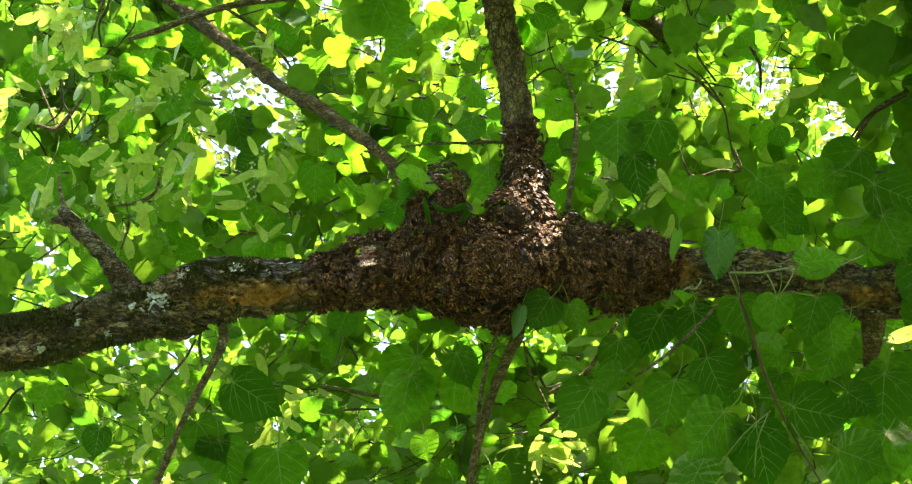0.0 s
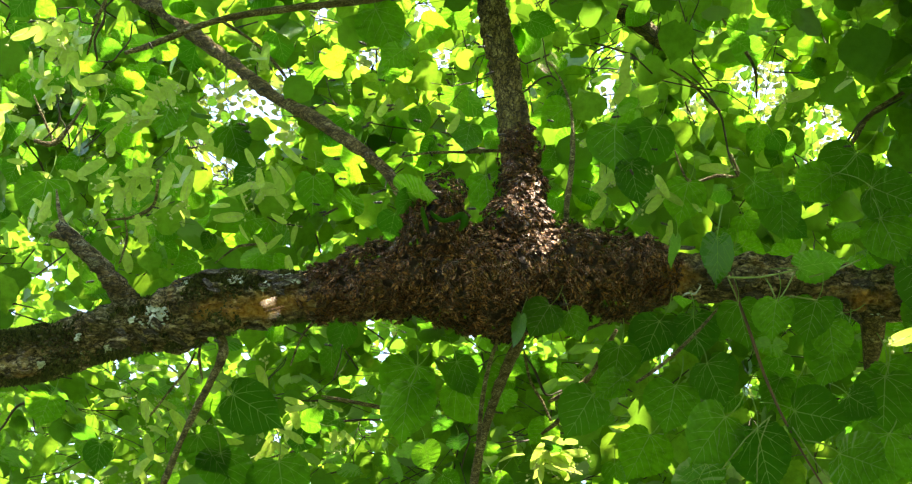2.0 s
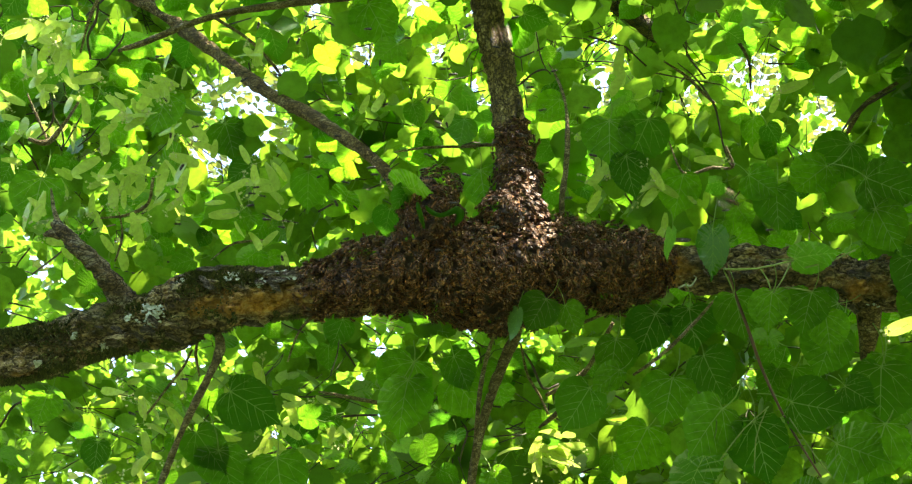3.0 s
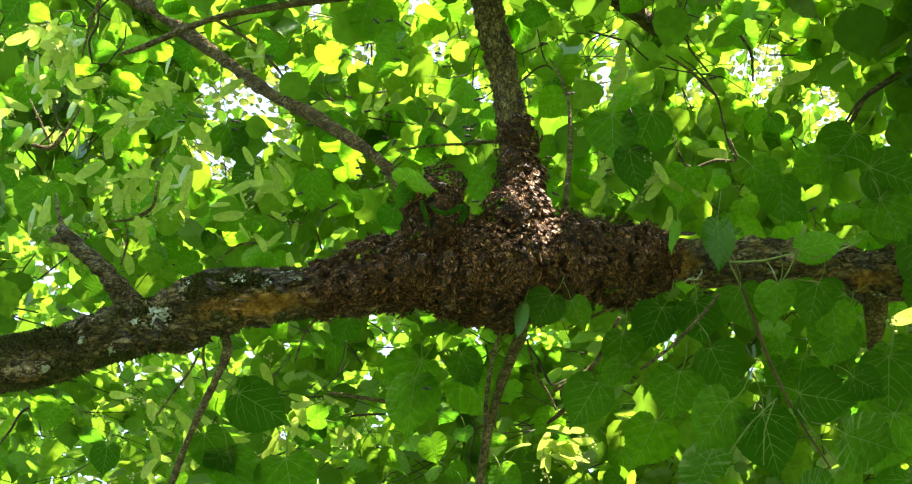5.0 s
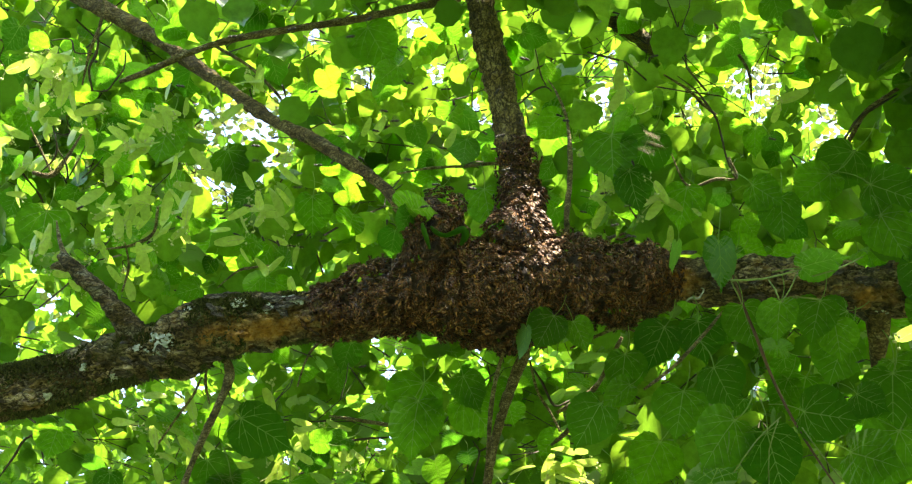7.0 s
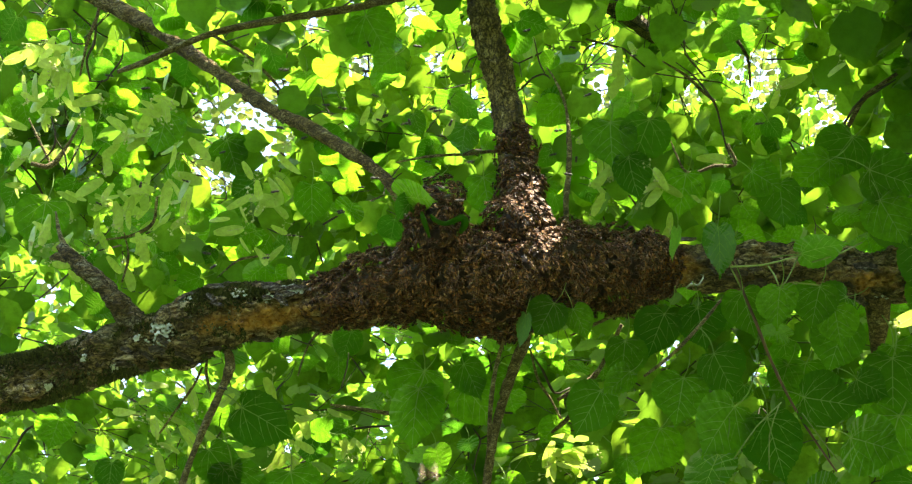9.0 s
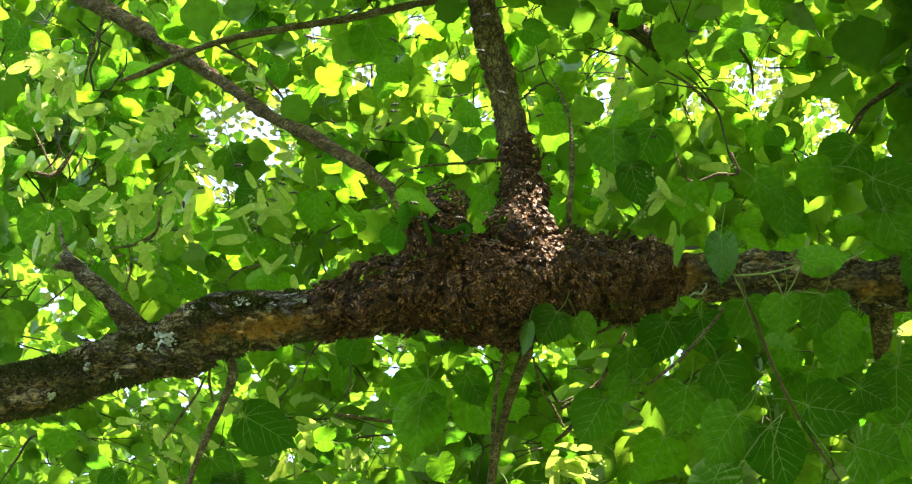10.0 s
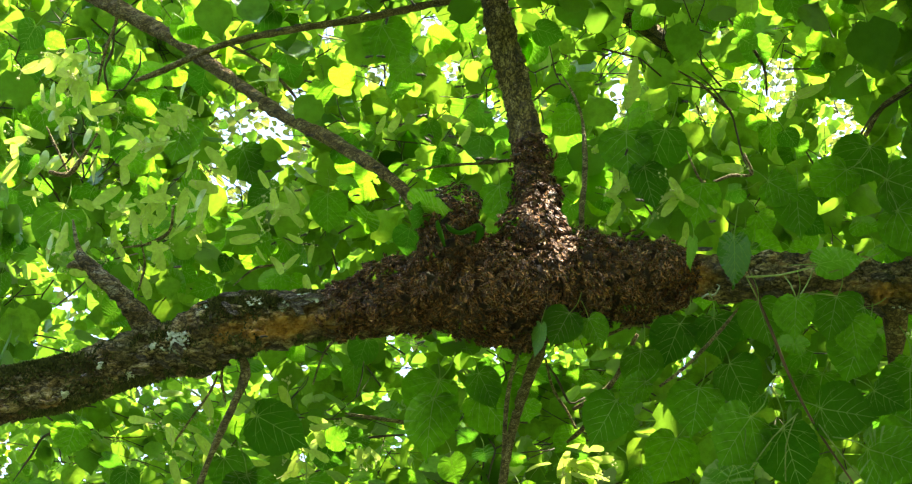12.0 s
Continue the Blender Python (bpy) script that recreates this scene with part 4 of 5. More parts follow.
def crown():
    up, inn, org = np.array(UP), np.array(IN), np.array(ORIGIN)
    sun_way = np.array(SUN_WAY)
    shaft_feet, shaft_r = np.array(SHAFT_FEET), np.array(SHAFT_R)
    limb_pts = np.concatenate([line for line, _ in LIMB_LINES])
    limb_q = limb_pts[:, :3] - org
    limb_u, limb_v, limb_w = limb_q[:, 0], limb_q @ up, limb_q @ inn
    places, mats = [], []
    wood_v, wood_f = [], []
    sprays = 0
    while sprays < 8260:
        if sprays < 3300:        # the crown about the branch
            p = np.array((rng.uniform(-2.6, 2.9), rng.uniform(-0.7, 5.2), rng.uniform(2.5, 5.4)))
            if abs(p[0]) > 0.5 * max(p[1], 0) + 1.0:
                continue
        elif sprays < 5800:      # its sunlit far side
            p = np.array((rng.uniform(-3.6, 3.6), rng.uniform(4.0, 6.8), rng.uniform(3.6, 8.4)))
            if p[2] > 2.8 + p[1] * 1.3 or p[2] < 1.3 + p[1] * 0.45:
                continue
        elif sprays < 6760:      # sprays added across the camera's view behind the branch
            w = rng.uniform(1.0, 2.7)
            s = 1 + w / 2.042
            p = org + np.array((rng.uniform(-0.85, 0.85) * s, 0, 0)) + up * rng.uniform(-0.46, 0.5) * s + inn * w
            if missing(p[0] / s, (p - org) @ up / s) > rng.random():
                continue
        else:                    # unseen boughs, added beside and behind the camera to block skylight
            p = np.array((rng.uniform(-0.6, 3.6), rng.uniform(-3.6, 4.0), rng.uniform(2.4, 4.6)))
            if p[1] > -0.6 and p[0] < 1.3 + 0.5 * max(p[1], 0):
                continue
        sprays += 1
        # sprays left out by view region and by where their shade falls, to tune brightness
        q = p - org
        shade_x = p[0] - (p[2] - 2.9) * sun_way[0] / sun_way[2]
        thin = 0.38 if q @ inn < 0.5 and q @ up > 0.5 and shade_x < 0.35 else ((0.42 if shade_x < -0.4 else 0.36) if shade_x < 0.1 and p[2] > 3.4 else 0.0)
        deep = q @ inn
        near = 2.042 / (2.042 + max(deep, -1.0))
        if deep > 0.1 and q[0] * near < 0.05 and q @ up * near < -0.08:
            thin = max(thin, 0.4)
        if deep > 0.2 and q[0] * near < -0.12 and q @ up * near > 0.1:
            thin = min(thin, 0.12)
        if sprays < 3300 and rng.random() < thin:
            continue
        way = rng.normal(size=3) * (1, 1, 0.35)
        way /= np.linalg.norm(way)
        length = rng.uniform(0.2, 0.45)
        n = rng.integers(6, 13)
        wood_v.append((p, p + way * length))
        for i in range(n):
            at = p + way * length * (i + 0.5) / n + rng.normal(size=3) * 0.035
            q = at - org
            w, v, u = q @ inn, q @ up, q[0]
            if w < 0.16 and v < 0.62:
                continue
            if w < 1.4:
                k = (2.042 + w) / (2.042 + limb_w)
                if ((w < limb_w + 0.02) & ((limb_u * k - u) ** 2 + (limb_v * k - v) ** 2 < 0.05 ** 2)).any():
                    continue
            size = rng.uniform(0.04, 0.09) * (1.5 if sprays > 6760 else 1.0)
            d = at - shaft_feet
            along = d @ sun_way
            off = np.linalg.norm(d - along[:, None] * sun_way, axis=1)
            if (off < shaft_r + size * 0.5).any():
                continue
            z = np.array((0.0, 0.2, 0.75)) + inn * 0.35 + rng.normal(size=3) * 0.42
            z /= np.linalg.norm(z)
            y = np.array((0, 0, -0.8)) + way * 0.5 + rng.normal(size=3) * 0.6
            y -= z * (y @ z)
            y /= np.linalg.norm(y)
            if w > 0.3 and (w < 2.7 or rng.random() < (0.85 if v > 0 else 0.25)):
                mid = q + y * size * 0.5
                if in_view_gap(mid[0], mid @ up, mid @ inn, size * 0.5):
                    continue
            mats.append(np.stack([np.cross(y, z), y, z], 1) * size)
            places.append(at)
    for k in range(1960):      # unseen boughs, added along the sun's path to shade the swarm and the leaves at the far end
        if k < 1740:
            foot = np.array(spot(rng.uniform(0.2, 1.0), rng.uniform(-0.6, 0.0), rng.uniform(-0.35, 0.05)))
        else:
            foot = np.array(spot(rng.uniform(-0.8, 0.4), rng.uniform(-0.14, 0.14), rng.uniform(-0.1, 0.06)))
            foot[2] -= max(0.0, -0.2 - foot[0]) * 0.2
        base = foot + sun_way * rng.uniform(0.75, 1.7)
        q = base - org
        wide = 1 + (q @ inn) / 2.042
        if abs(q[0]) < 0.9 * wide and q @ up < 0.52 * wide:
            continue
        for i in range(6):
            at = base + rng.normal(size=3) * 0.07
            d = at - shaft_feet
            if (np.linalg.norm(d - (d @ sun_way)[:, None] * sun_way, axis=1) < shaft_r + 0.045).any():
                continue
            z = np.array((0.1, 0.0, 0.9)) + rng.normal(size=3) * 0.3
            z /= np.linalg.norm(z)
            y = rng.normal(size=3)
            y -= z * (y @ z)
            y /= np.linalg.norm(y)
            mats.append(np.stack([np.cross(y, z), y, z], 1) * rng.uniform(0.05, 0.09))
            places.append(at)
    mats, places = np.array(mats), np.array(places)
    far = np.linalg.norm(places - np.array(EYE), axis=1) > 4.2
    verts, faces = simple_leaf()
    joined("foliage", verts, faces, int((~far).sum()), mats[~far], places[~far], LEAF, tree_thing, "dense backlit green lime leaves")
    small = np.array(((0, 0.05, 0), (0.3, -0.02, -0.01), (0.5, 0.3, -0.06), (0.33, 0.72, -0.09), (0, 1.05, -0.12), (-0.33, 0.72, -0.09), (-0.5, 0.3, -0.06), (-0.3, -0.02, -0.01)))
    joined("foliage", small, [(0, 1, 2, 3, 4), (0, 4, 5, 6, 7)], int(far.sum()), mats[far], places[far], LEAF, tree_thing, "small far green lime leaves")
    # a far crown added to fill the openings; sunlight is put into its leaf colour
    places, mats = [], []
    while len(mats) < 26000:
        p = np.array((rng.uniform(-4.6, 4.6), rng.uniform(7.2, 9.6), 0.0))
        p[2] = 1.6 + p[1] * rng.uniform(0.42, 1.5)
        if noise.noise(Vector(p) * 0.9) < -0.22:
            continue
        for i in range(8):
            at = p + rng.normal(size=3) * 0.16
            q = at - org
            if rng.random() < 0.3 and in_view_gap(q[0], q @ up, q @ inn, 0.04):
                continue
            z = np.array((0.15, -0.1, 0.8)) + rng.normal(size=3) * 0.5
            z /= np.linalg.norm(z)
            y = np.array((0, 0, -0.8)) + rng.normal(size=3) * 0.6
            y -= z * (y @ z)
            y /= np.linalg.norm(y)
            mats.append(np.stack([np.cross(y, z), y, z], 1) * rng.uniform(0.06, 0.11))
            places.append(at)
    verts = np.array(((0, 0, 0), (0.42, 0.1, -0.04), (0.48, 0.45, -0.08), (0, 1.0, -0.1), (-0.48, 0.45, -0.08), (-0.42, 0.1, -0.04)))
    added_crown = new("lime_tree")
    added_crown.location = (0.0, 8.4, 0.0)
    tagged(added_crown, "added far crown that fills the openings with bright green", "tree")
    rings = [[(r * math.cos(a) + x, r * math.sin(a), h) for a in np.linspace(0, 2 * math.pi, 14, endpoint=False)] for h, r, x in ((0, 0.34, 0), (0.5, 0.24, 0.02), (3.0, 0.2, 0.08), (6.0, 0.15, 0.02), (9.5, 0.08, 0.1), (12.5, 0.03, 0.05))]
    me = bpy.data.meshes.new("trunk")
    me.from_pydata([c for ring in rings for c in ring], [], [(14 * i + k, 14 * i + (k + 1) % 14, 14 * i + 14 + (k + 1) % 14, 14 * i + 14 + k) for i in range(5) for k in range(14)])
    me.materials.append(BARK)
    part("trunk", me, added_crown, "dark upright trunk")
    joined("foliage", verts, [(0, 1, 2, 3), (0, 3, 4, 5)], len(mats), np.array(mats), np.array(places) - (0.0, 8.4, 0.0), SUNLIT_LEAF, added_crown, "leaves with sunlit yellow-green put into their colour")
    # thin wood of the sprays: zigzag twigs with a fork or two
    tv, tf = [], []

    def stick(points, r0, r1):
        k, n = len(tv), len(points)
        for i, c in enumerate(points):
            way = points[min(i + 1, n - 1)] - points[max(i - 1, 0)]
            side = np.cross(way, (0.3, 0.5, 0.8))
            side /= np.linalg.norm(side)
            other = np.cross(side, way / np.linalg.norm(way))
            r = r0 + (r1 - r0) * i / (n - 1)
            tv.extend([c + side * r, c - side * r * 0.5 + other * r * 0.9, c - side * r * 0.5 - other * r * 0.9])
        for i in range(n - 1):
            for e in range(3):
                tf.append((k + 3 * i + e, k + 3 * i + (e + 1) % 3, k + 3 * i + 3 + (e + 1) % 3, k + 3 * i + 3 + e))

    for a, b in wood_v:
        q = (a + b) / 2 - org
        if abs(q[0]) > 0.5 * (2.042 + q @ inn) or q @ inn > 3.6:
            continue
        if (q @ inn < 0.2 and q @ up < 0.7) or in_view_gap(q[0], q @ up, q @ inn, 0.06):
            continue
        pts = [a + (b - a) * t + rng.normal(size=3) * 0.012 * (t > 0) for t in (0, 0.2, 0.4, 0.6, 0.8, 1)]
        stick(pts, 0.0026, 0.001)
        for _ in range(2):
            i = rng.integers(1, 5)
            way = (b - a) * rng.uniform(0.2, 0.4) + rng.normal(size=3) * 0.07
            stick([pts[i], pts[i] + way * 0.5 + rng.normal(size=3) * 0.008, pts[i] + way], 0.0016, 0.0008)
    me = bpy.data.meshes.new("brushwood")
    me.from_pydata([tuple(v) for v in tv], [], tf)
    me.materials.append(FINE_TWIG)
    part("brushwood", me, tree_thing, "dark thin twigs", "stuff")


crown()


# the rolled edges of a leaf caught in the swarm
for edge in (((-0.048, 0.052, -0.094, 0.0024), (-0.046, 0.042, -0.100, 0.0040), (-0.041, 0.027, -0.102, 0.0038), (-0.036, 0.010, -0.100, 0.0018)),
             ((-0.034, 0.047, -0.096, 0.0018), (-0.026, 0.038, -0.102, 0.0040), (-0.011, 0.032, -0.106, 0.0036), (0.005, 0.037, -0.106, 0.0046), (0.018, 0.042, -0.104, 0.0062), (0.023, 0.032, -0.104, 0.0066), (0.014, 0.016, -0.102, 0.0028))):
    limb("leaf", edge, LEAF_SINGLE, tree_thing, "curled green leaf caught in the swarm", sides=8, step=0.004, rough=0.1)

# ---- moss and lichen on the branch ----
LINE = smooth_path(MAIN, 0.01)


def on_branch(u, angle):
    """A place on the branch's surface at u along it, angle about it (0 towards the viewer, 90 up), and the way out."""
    c = Vector([np.interp(u, LINE[:, 0], LINE[:, k]) for k in range(3)])
    r = float(np.interp(u, LINE[:, 0], LINE[:, 3]))
    out = UP * math.sin(radians(angle)) - IN * math.cos(radians(angle))
    return c + out * r, out


def moss():
    tv, tf = [], []
    for _ in range(24000):
        u = rnd.uniform(-0.95, -0.28) if rnd.random() < 0.8 else rnd.uniform(-0.45, -0.2)
        angle = rnd.gauss(80, 36) if rnd.random() < 0.62 else rnd.gauss(-66, 34)
        p, out = on_branch(u, angle)
        if noise.noise(p * 14.0) + 0.5 * noise.noise(p * 40.0) < (-0.12 if u < -0.5 else 0.12):
            continue
        way = (out + 0.8 * Vector((rnd.gauss(0, 1), rnd.gauss(0, 1), rnd.gauss(0, 1)))).normalized()
        side = way.orthogonal().normalized() * 0.0011
        ln = rnd.uniform(0.003, 0.009)
        k = len(tv)
        tv += [p - side - out * 0.002, p + side - out * 0.002, p + way * ln * 0.6 + side * 1.3, p + way * ln, p + way * ln * 0.55 - side * 1.3]
        tf.append((k, k + 1, k + 2, k + 3, k + 4))
    me = bpy.data.meshes.new("moss")
    me.from_pydata([tuple(v) for v in tv], [], tf)
    me.materials.append(MOSS)
    part("moss", me, main_branch, "dark green moss tufts", "stuff")


moss()


def bark_plate_mesh(seed):
    """A flake of bark: uneven outline, bowed, a few millimetres thick; about one unit long in x."""
    r = random.Random(seed)
    bm = bmesh.new()
    n = 9
    rim = []
    for k in range(n):
        a = 2 * math.pi * (k + r.uniform(-0.3, 0.3)) / n
        rad = r.uniform(0.55, 1.1)
        rim.append((0.5 * rad * math.cos(a), 0.2 * rad * math.sin(a)))
    top = [bm.verts.new((x, y, 0.05 + 0.12 * x * r.uniform(0.3, 1.0) + r.uniform(-0.02, 0.02))) for x, y in rim]
    low = [bm.verts.new((x * 0.98, y * 0.98, -0.09)) for x, y in rim]
    bm.faces.new(top)
    for k in range(n):
        bm.faces.new((top[k], low[k], low[(k + 1) % n], top[(k + 1) % n]))
    return mesh_of("bark_plate", bm, PLATE)


PLATES = [bark_plate_mesh(s) for s in range(8)]
for i in range(90):
    u = rnd.uniform(-0.86, -0.2) if i % 5 else rnd.uniform(0.36, 0.8)
    angle = rnd.uniform(-70, 100)
    p, out = on_branch(u, angle)
    if bare_mask(p, out) > 0.3 or u < -0.56:
        continue
    size = rnd.uniform(0.016, 0.048)
    along = Vector((1, 0, 0)) - UP * 0.15 + 0.35 * Vector((rnd.gauss(0, 1), rnd.gauss(0, 1), rnd.gauss(0, 1)))
    z = (out + 0.12 * Vector((rnd.gauss(0, 1), rnd.gauss(0, 1), rnd.gauss(0, 1)))).normalized()
    x = (along - z * along.dot(z)).normalized()
    m = Matrix((x, z.cross(x), z)).transposed().to_4x4()
    part("bark_plate", PLATES[i % 8], main_branch, m=Matrix.Translation(p + out * 0.006) @ m @ Matrix.Diagonal((size, size, size * 0.4, 1)))


def lichen(u, angle, size, seed):
    """A crust of small grey-green lobes."""
    r = random.Random(seed)
    bm = bmesh.new()
    for _ in range(int(90 * size / 0.03)):
        p, out = on_branch(u + r.gauss(0, size * 0.4), angle + r.gauss(0, 700 * size * 0.6))
        m = Matrix.Translation(p + out * 0.002) @ out.to_track_quat("Z", "Y").to_matrix().to_4x4() @ Matrix.Diagonal((1, r.uniform(0.6, 1), 0.35, 1))
        bmesh.ops.create_icosphere(bm, subdivisions=1, radius=r.uniform(0.0015, 0.0042), matrix=m)
    for v in bm.verts:
        v.co += 0.0012 * Vector(noise.noise_vector(v.co * 400))
    part("lichen", mesh_of("lichen", bm, LICHEN), main_branch, "pale grey-green crusty lichen")


for i, (u, angle, size) in enumerate(((-0.495, 36, 0.02), (-0.488, 8, 0.024), (-0.45, 62, 0.015), (-0.36, 52, 0.014), (-0.27, 48, 0.02), (-0.62, 12, 0.006), (-0.68, -22, 0.008), (-0.57, -30, 0.009), (0.73, -60, 0.014), (-0.31, 30, 0.01), (-0.53, 20, 0.007))):
    lichen(u, angle, size, i)


# ---- bees ----
def ball(bm, centre, rx, ry, rz, slot, seg=8, rings=5):
    m = Matrix.Translation(centre) @ Matrix.Diagonal((rx, ry, rz, 1))
    made = bmesh.ops.create_uvsphere(bm, u_segments=seg, v_segments=rings, radius=1.0, matrix=m)
    uv = bm.loops.layers.uv.verify()
    for f in {f for v in made["verts"] for f in v.link_faces}:
        f.material_index, f.smooth = slot, True
        for loop in f.loops:
            loop[uv].uv = (loop.vert.co.y * 1000 / 4.0, 0.5)


def wing_shape(bm, spread, slot, side):
    """Fore and hind wing; spread in degrees from the body's axis."""
    for ln, wd, more, lift in ((0.0092, 0.0030, 0, 0.0026), (0.0065, 0.0022, 16, 0.0022)):
        a = radians(spread + more)
        out, back = Vector((math.sin(a) * side, -math.cos(a), 0.0)), Vector((math.cos(a) * side, math.sin(a), 0.1))
        foot = Vector((0.0012 * side, 0.0005, lift))
        row = [foot + out * ln * t + back * wd * w for t, w in ((0, 0), (0.35, 0.45), (0.75, 0.5), (1.0, 0.1), (0.85, -0.35), (0.4, -0.25))]
        f = bm.faces.new([bm.verts.new(p) for p in row])
        f.material_index = slot


def bee_parts():
    made = {}
    bm = bmesh.new()
    ball(bm, (0, -0.0052, 0), 0.0021, 0.0040, 0.0019, 0, 10, 7)
    made["abdomen"] = mesh_of("abdomen", bm, BEE_RINGS)
    bm = bmesh.new()
    ball(bm, (0, 0, 0.0003), 0.0020, 0.0022, 0.0019, 0, 10, 6)
    made["thorax"] = mesh_of("thorax", bm, BEE_BACK)
    bm = bmesh.new()
    ball(bm, (0, 0.0029, -0.0002), 0.0016, 0.0010, 0.0014, 0, 8, 5)
    made["head"] = mesh_of("head", bm, BEE_HEAD)
    for name in ("abdomen", "thorax"):      # flying copies: the shade on bees seen from below is put into their colour
        made[name, "air"] = made[name].copy()
        made[name, "air"].materials[0] = BEE_SHADED
    for name, spread in (("folded", 9), ("spread", 75), ("beating", 75)):
        for side in (-1, 1):
            bm = bmesh.new()
            wing_shape(bm, spread, 0, side)
            if name == "beating":       # the sweep of the wing, seen close by
                foot = Vector((0.0012 * side, 0.0005, 0.0028))
                rim = [foot + Vector((side * math.cos(a) * 0.0098, 0.0012 + 0.0028 * math.cos(3 * a), math.sin(a) * 0.0082)) for a in np.linspace(-0.75, 0.95, 8)]
                bm.faces.new([bm.verts.new(c) for c in (foot, *rim)])
            made[name, side] = mesh_of("wing", bm, {"folded": WING, "spread": AIR_WING, "beating": SUNLIT_WING}[name])
    return made


BEE = bee_parts()


def honey_bee(m, flying=False, label="", group="", shaded_body=True):
    bee = new("honey_bee")
    bee.matrix_basis = m
    tagged(bee, label, "bee", group)
    for name in ("thorax", "abdomen", "head"):
        part(name, BEE[(name, "air") if flying and shaded_body and name != "head" else name], bee)
    for side in (-1, 1):
        part("wing", BEE["folded" if not flying else ("spread" if shaded_body else "beating"), side], bee, "thin clear brownish wing")
    return bee


# shape of the swarm: soft balls along the branch, up the limb and round the stump
LOBES = []
LOBES += [((-0.214, -0.099, 0.000), 0.044), ((-0.174, -0.088, 0.000), 0.050), ((-0.134, -0.075, 0.000), 0.060), ((-0.094, -0.068, -0.010), 0.064), ((-0.049, -0.058, -0.010), 0.072), ((0.001, -0.061, -0.015), 0.076), ((0.046, -0.065, -0.020), 0.084)]
LOBES += [((0.083, -0.070, -0.020), 0.090), ((0.120, -0.063, -0.020), 0.090), ((0.160, -0.053, -0.015), 0.080), ((0.200, -0.049, -0.010), 0.076), ((0.245, -0.048, -0.010), 0.071), ((0.296, -0.049, 0.000), 0.068), ((0.334, -0.044, 0.000), 0.058), ((0.356, -0.042, 0.000), 0.045)]
LOBES += [((0.077, -0.127, -0.030), 0.033), ((0.095, -0.132, -0.030), 0.028), ((0.116, 0.017, 0.000), 0.062), ((0.121, 0.052, 0.030), 0.046), ((0.122, 0.089, 0.050), 0.038), ((0.123, 0.126, 0.080), 0.035), ((0.120, 0.163, 0.110), 0.031), ((0.116, 0.188, 0.135), 0.027)]
LOBES += [((-0.024, 0.011, -0.035), 0.054), ((-0.026, 0.044, -0.035), 0.048), ((-0.020, 0.070, -0.030), 0.038), ((0.290, -0.103, -0.010), 0.022)]
LOBE_AT = np.array([spot(*l[0]) for l in LOBES])
LOBE_R = np.array([l[1] for l in LOBES])


def swarm_depth(p):
    return float(np.min(np.linalg.norm(LOBE_AT - p, axis=1) - LOBE_R))


def swarm_places(count, lift):
    """Places on the swarm's skin, with the way out and a way along it, from a repeatable spread."""
    weights = LOBE_R ** 2 / np.sum(LOBE_R ** 2)
    out = []
    while len(out) < count:
        k = rng.choice(len(LOBE_R), p=weights)
        n = rng.normal(size=3)
        n /= np.linalg.norm(n)
        p = LOBE_AT[k] + n * LOBE_R[k]
        if swarm_depth(p) < -0.004 or (Vector(n).dot(IN) > 0.4 and rng.random() < 0.5):
            continue
        lump = 0.015 * noise.noise(Vector(p) * 27) + 0.010 * noise.noise(Vector(p) * 70)
        p = p + n * (lump + lift + rng.uniform(-0.007, 0.005))
        out.append((Vector(p), Vector(n)))
    return out


def bee_matrix(p, n):
    flow = Vector(noise.noise_vector(p * 16)) + Vector((0, 0, 0.45)) + Vector(rng.normal(size=3)) * 0.3
    tilted = (n + flow * 0.25 + 0.26 * Vector(rng.normal(size=3))).normalized()
    return Matrix.Translation(p) @ facing(tilted, flow).to_4x4()


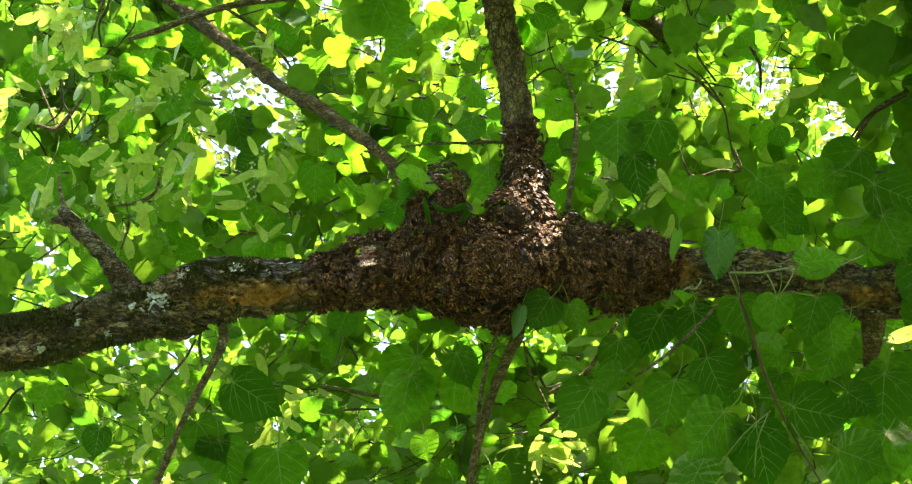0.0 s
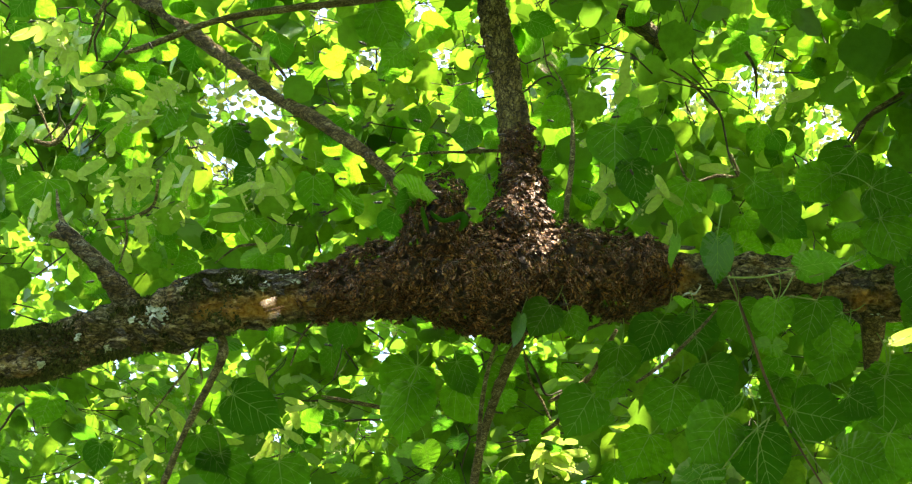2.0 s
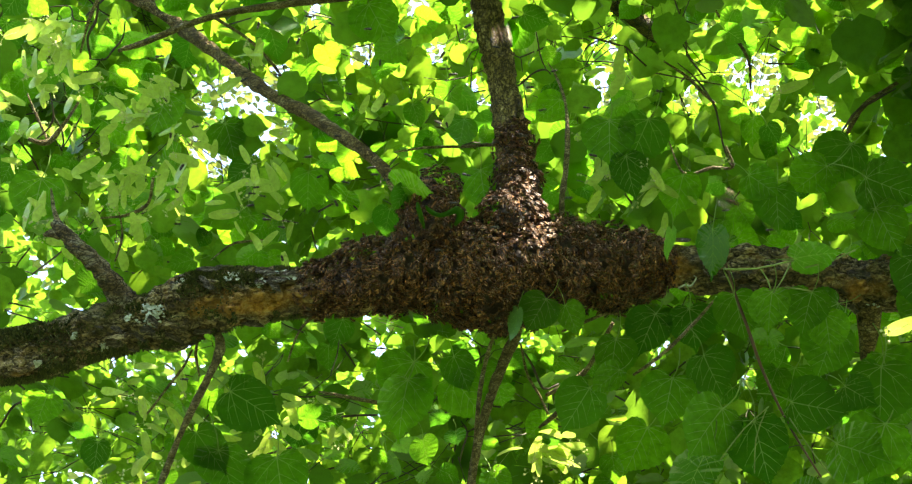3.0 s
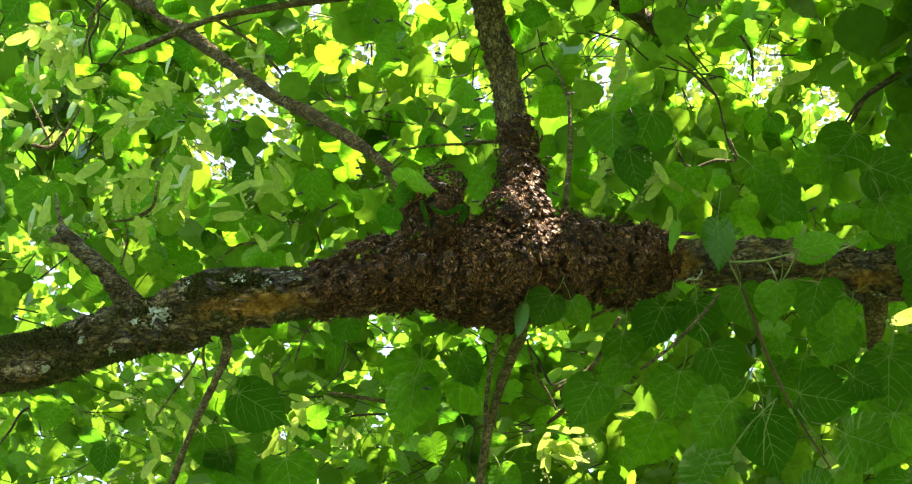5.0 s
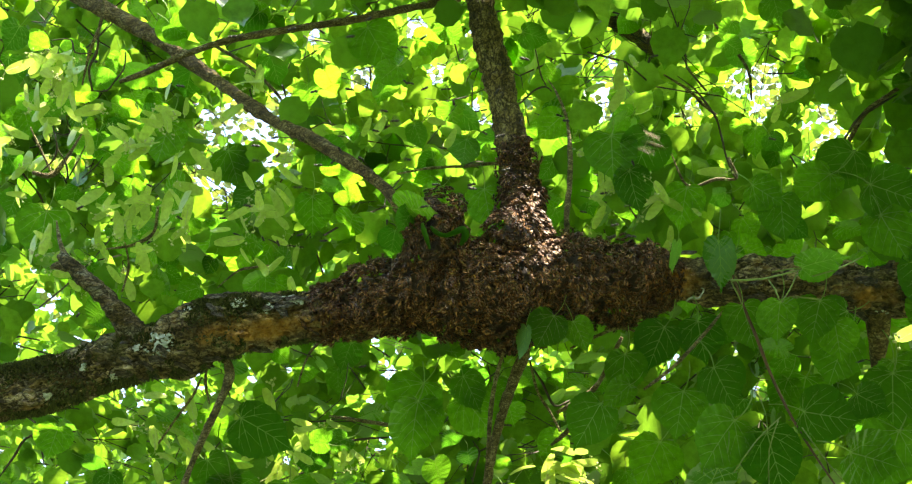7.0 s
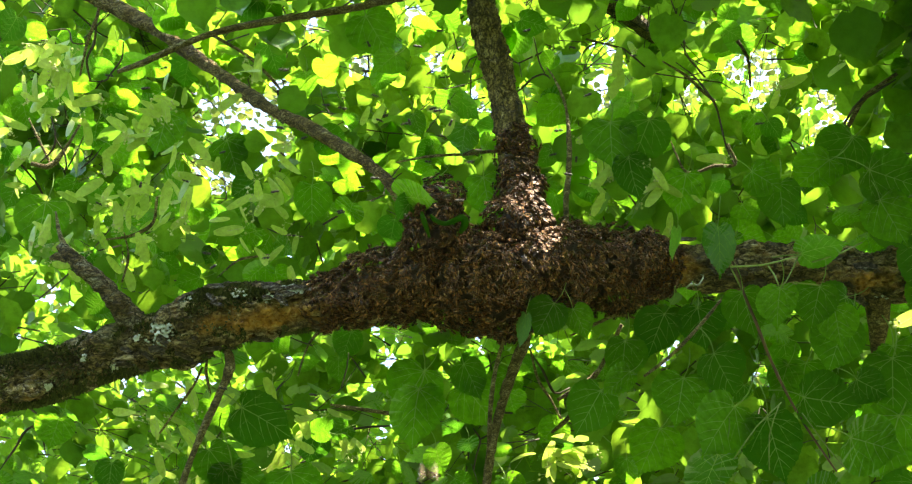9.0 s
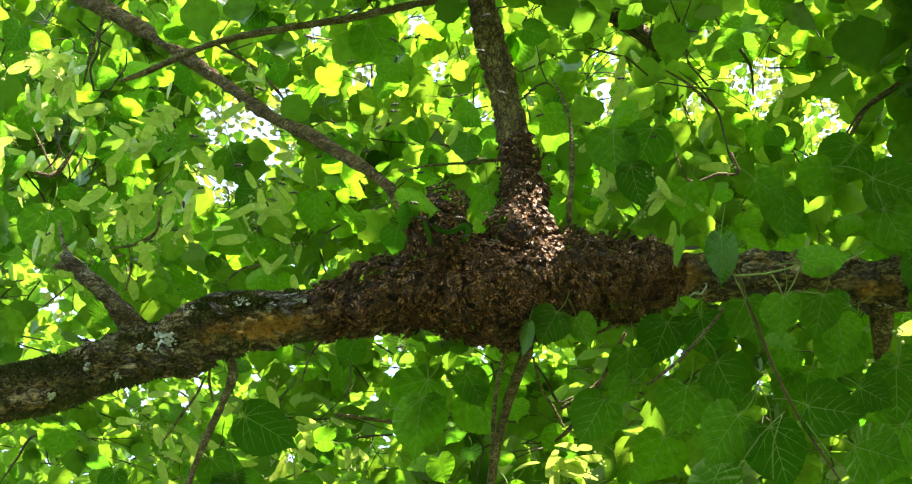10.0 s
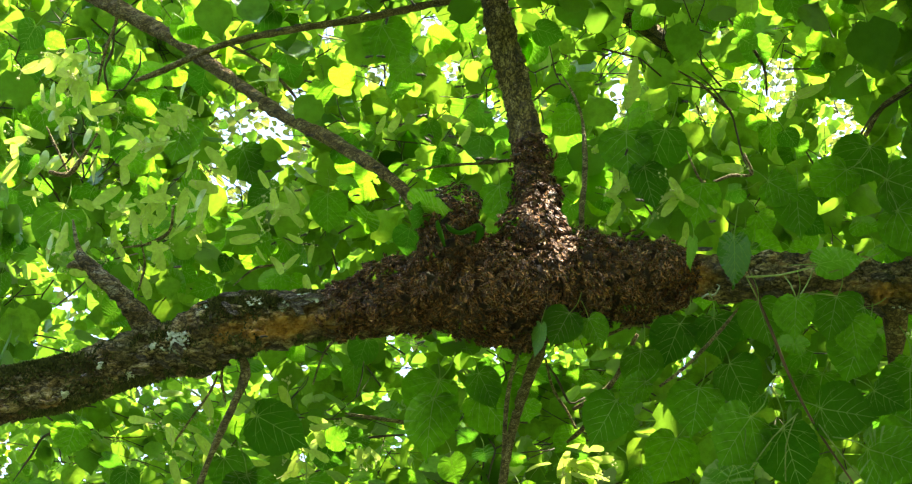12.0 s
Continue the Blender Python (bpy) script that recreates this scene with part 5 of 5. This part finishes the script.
def swarm():
    # added filler: its dark colour makes the dark gaps between the bees
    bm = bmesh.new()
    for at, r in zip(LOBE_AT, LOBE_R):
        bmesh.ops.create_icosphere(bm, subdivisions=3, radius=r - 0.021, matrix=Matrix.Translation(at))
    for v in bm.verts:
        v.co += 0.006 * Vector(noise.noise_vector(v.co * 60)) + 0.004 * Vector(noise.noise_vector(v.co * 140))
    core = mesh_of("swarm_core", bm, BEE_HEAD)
    # one plain bee as arrays, repeated over the skin
    bm = bmesh.new()
    ball(bm, (0, -0.0052, 0), 0.0021, 0.0040, 0.0019, 0, 6, 5)
    ball(bm, (0, 0, 0.0003), 0.0020, 0.0022, 0.0019, 1, 6, 4)
    ball(bm, (0, 0.0029, -0.0002), 0.0016, 0.0010, 0.0014, 2, 5, 3)
    for s in (-1, 1):
        wing_shape(bm, 8, 3, s)
    bm.verts.index_update()
    uvl = bm.loops.layers.uv.verify()
    base = np.array([v.co[:] for v in bm.verts])
    faces = [tuple(v.index for v in f.verts) for f in bm.faces]
    slots = [f.material_index for f in bm.faces]
    uvs = np.array([l[uvl].uv[:] for f in bm.faces for l in f.loops])
    bm.free()
    n, count = len(base), 8600
    allv, allf = [], []
    for k, (p, out) in enumerate(swarm_places(count, 0.0)):
        m = bee_matrix(p, out)
        r = np.array(m.to_3x3()) * rng.uniform(0.95, 1.2)
        allv.append(base @ r.T + np.array(p))
        allf += [tuple(i + k * n for i in f) for f in faces]
    me = bpy.data.meshes.new("bee_swarm")
    me.from_pydata(np.concatenate(allv).tolist(), [], allf)
    me.polygons.foreach_set("material_index", slots * count)
    me.polygons.foreach_set("use_smooth", [True] * len(me.polygons))
    me.uv_layers.new().data.foreach_set("uv", np.tile(uvs, (count, 1)).ravel())
    for m in (BEE_RINGS, BEE_BACK, BEE_HEAD, WING):
        me.materials.append(m)
    thing = new("bee_swarm", me)
    tagged(thing, "dense brown swarm of honey bees clinging to branch", "bees", kind="stuff")
    part("swarm_core", core, thing, "dark lumpy filler in place of the inner bees")
    return thing


swarm()

SETTLED = []
for p, out in swarm_places(1200, 0.002):
    if len(SETTLED) < 260 and out.dot(IN) < 0.25:
        m = bee_matrix(p, out)
        SETTLED.append((honey_bee(m, False, "brown honey bee crawling on the swarm", "bees on the swarm"), m))

# bees in the air: a place to circle about, a phase and a reach
FLIERS = []
for i in range(84):
    w = rnd.uniform(-0.45, 0.1)
    s = 1 + w / 2.042
    u, v = rnd.gauss(-0.12, 0.22) * s, rnd.uniform(0.02, 0.42) * s
    if i % 6 == 0:
        u, v = rnd.uniform(-0.7, 0.7), rnd.uniform(-0.4, 0.3)
    FLIERS.append((honey_bee(Matrix.Translation(spot(u, v, w)), True, "dark honey bee flying before the leaves", "flying bees"), (u, v, w), rnd.uniform(0, 6.28), rnd.uniform(0.06, 0.2)))

# bees that cross close by: when, where, and the way they go
CROSSING = (
    (0, (-0.081, -0.029, -0.900), (0.5, 0.05, 0.1)), (0, (-0.028, 0.152, -0.900), (0.1, -0.6, 0)), (0.05, (0.398, -0.143, -0.900), (-0.5, 0.35, 0)), (1.5, (0.138, 0.074, -0.900), (0.4, 0.3, 0.1)),
    (1.5, (0.247, 0.074, -0.900), (-0.5, -0.2, 0)), (2.5, (0.373, -0.064, -0.900), (0.3, 0.6, 0)), (5.5, (-0.029, 0.039, -0.900), (0.5, -0.1, 0.1)), (9.5, (0.121, -0.039, -0.900), (0.25, 0.6, 0)),
    (8.8, (-0.027, -0.063, -0.900), (0, -0.5, 0.1)), (7, (0.193, 0.104, -0.900), (-0.5, 0.2, 0.1)), (2.5, (0.197, 0.175, -0.900), (0.5, -0.1, 0.05)),
    (2.5, (-0.179, -0.110, -0.900), (0.3, -0.3, 0.05)), (3, (0.271, 0.039, -0.900), (-0.4, 0.15, 0)), (3, (0.048, 0.191, -0.900), (0.1, -0.5, 0)), (1.5, (0.426, -0.174, -0.900), (-0.4, 0.4, 0.05)))
PASSERS = [honey_bee(Matrix.Translation(spot(*at)), True, "amber honey bee flying close before the swarm", "flying bees", shaded_body=False) for _, at, _ in CROSSING]


def motions():
    # settled bees shuffle about their place
    for i, (bee, m) in enumerate(SETTLED):
        r = random.Random(i)
        rows, x, y, a = [], 0.0, 0.0, 0.0
        for k in range(13):
            rows.append((float(k), m @ pose(x, y, 0, 0, 0, a)))
            a += r.gauss(0, 20)
            x = max(-0.008, min(0.008, x + r.gauss(0, 0.004)))
            y = max(-0.01, min(0.01, y + r.gauss(0, 0.006)))
        walk(bee, rows)
    # leaves at the far end stir in the wind
    stir = ((0.0, 1.5), (1.0, 1.5), (2.0, 0.2), (3.0, 1.0), (5.0, -3.0), (6.0, -3.0), (6.5, -6.0), (7.0, -5.0), (9.0, -3.0), (9.5, 0.0), (10.0, 3.0), (11.0, 2.0), (12.0, 5.0))
    for i, leaf in enumerate(HERO_LEAVES[:12]):
        share = 1.0 if i == 2 else (0.45 if i < 7 else 0.2)
        rest = leaf.matrix_basis.copy()
        rest = Matrix.LocRotScale(rest.translation, rest.to_quaternion(), None)
        walk(leaf, [(t, rest @ pose(0, 0, 0, -a * share, 0, 0)) for t, a in stir])
    # bees that cross close by
    for bee, (t0, (u, v, w), (a, b, c)) in zip(PASSERS, CROSSING):
        rows = []
        for k in range(49):
            t = k * 0.25
            go = 1.8 * math.tanh(t - t0)
            rows.append((t, Matrix.Translation(spot(u + a * go, v + b * go + 0.02 * math.sin(3 * (t - t0)), w + c * go)) @ facing(Vector((0, 0, 1)) + 0.2 * IN, Vector((a, 0, 0)) + UP * b + IN * c).to_4x4()))
        walk(bee, rows)
    # bees in the air drift in uneven loops
    for bee, (u, v, w), phase, reach in FLIERS:
        r = random.Random(int(phase * 1000))
        fa, fb, fc = r.uniform(0.8, 2.0), r.uniform(0.8, 2.0), r.uniform(0.5, 1.2)

        def place(t):
            return spot(u + reach * math.sin(fa * t + phase), v + reach * 0.8 * math.sin(fb * t + 2 * phase), w + 0.5 * reach * math.sin(fc * t))
        rows, course = [], None
        for k in range(49):
            t = k * 0.25
            way = place(t + 0.05) - place(t - 0.05)
            way.z *= 0.3
            way.x += math.copysign(reach * 0.12, way.x)
            way.normalize()
            course = way = way if course is None else (course + way * 0.9).normalized()
            rows.append((t, Matrix.Translation(place(t)) @ facing(Vector((0, 0, 1)), way).to_4x4()))
        walk(bee, rows)


motions()
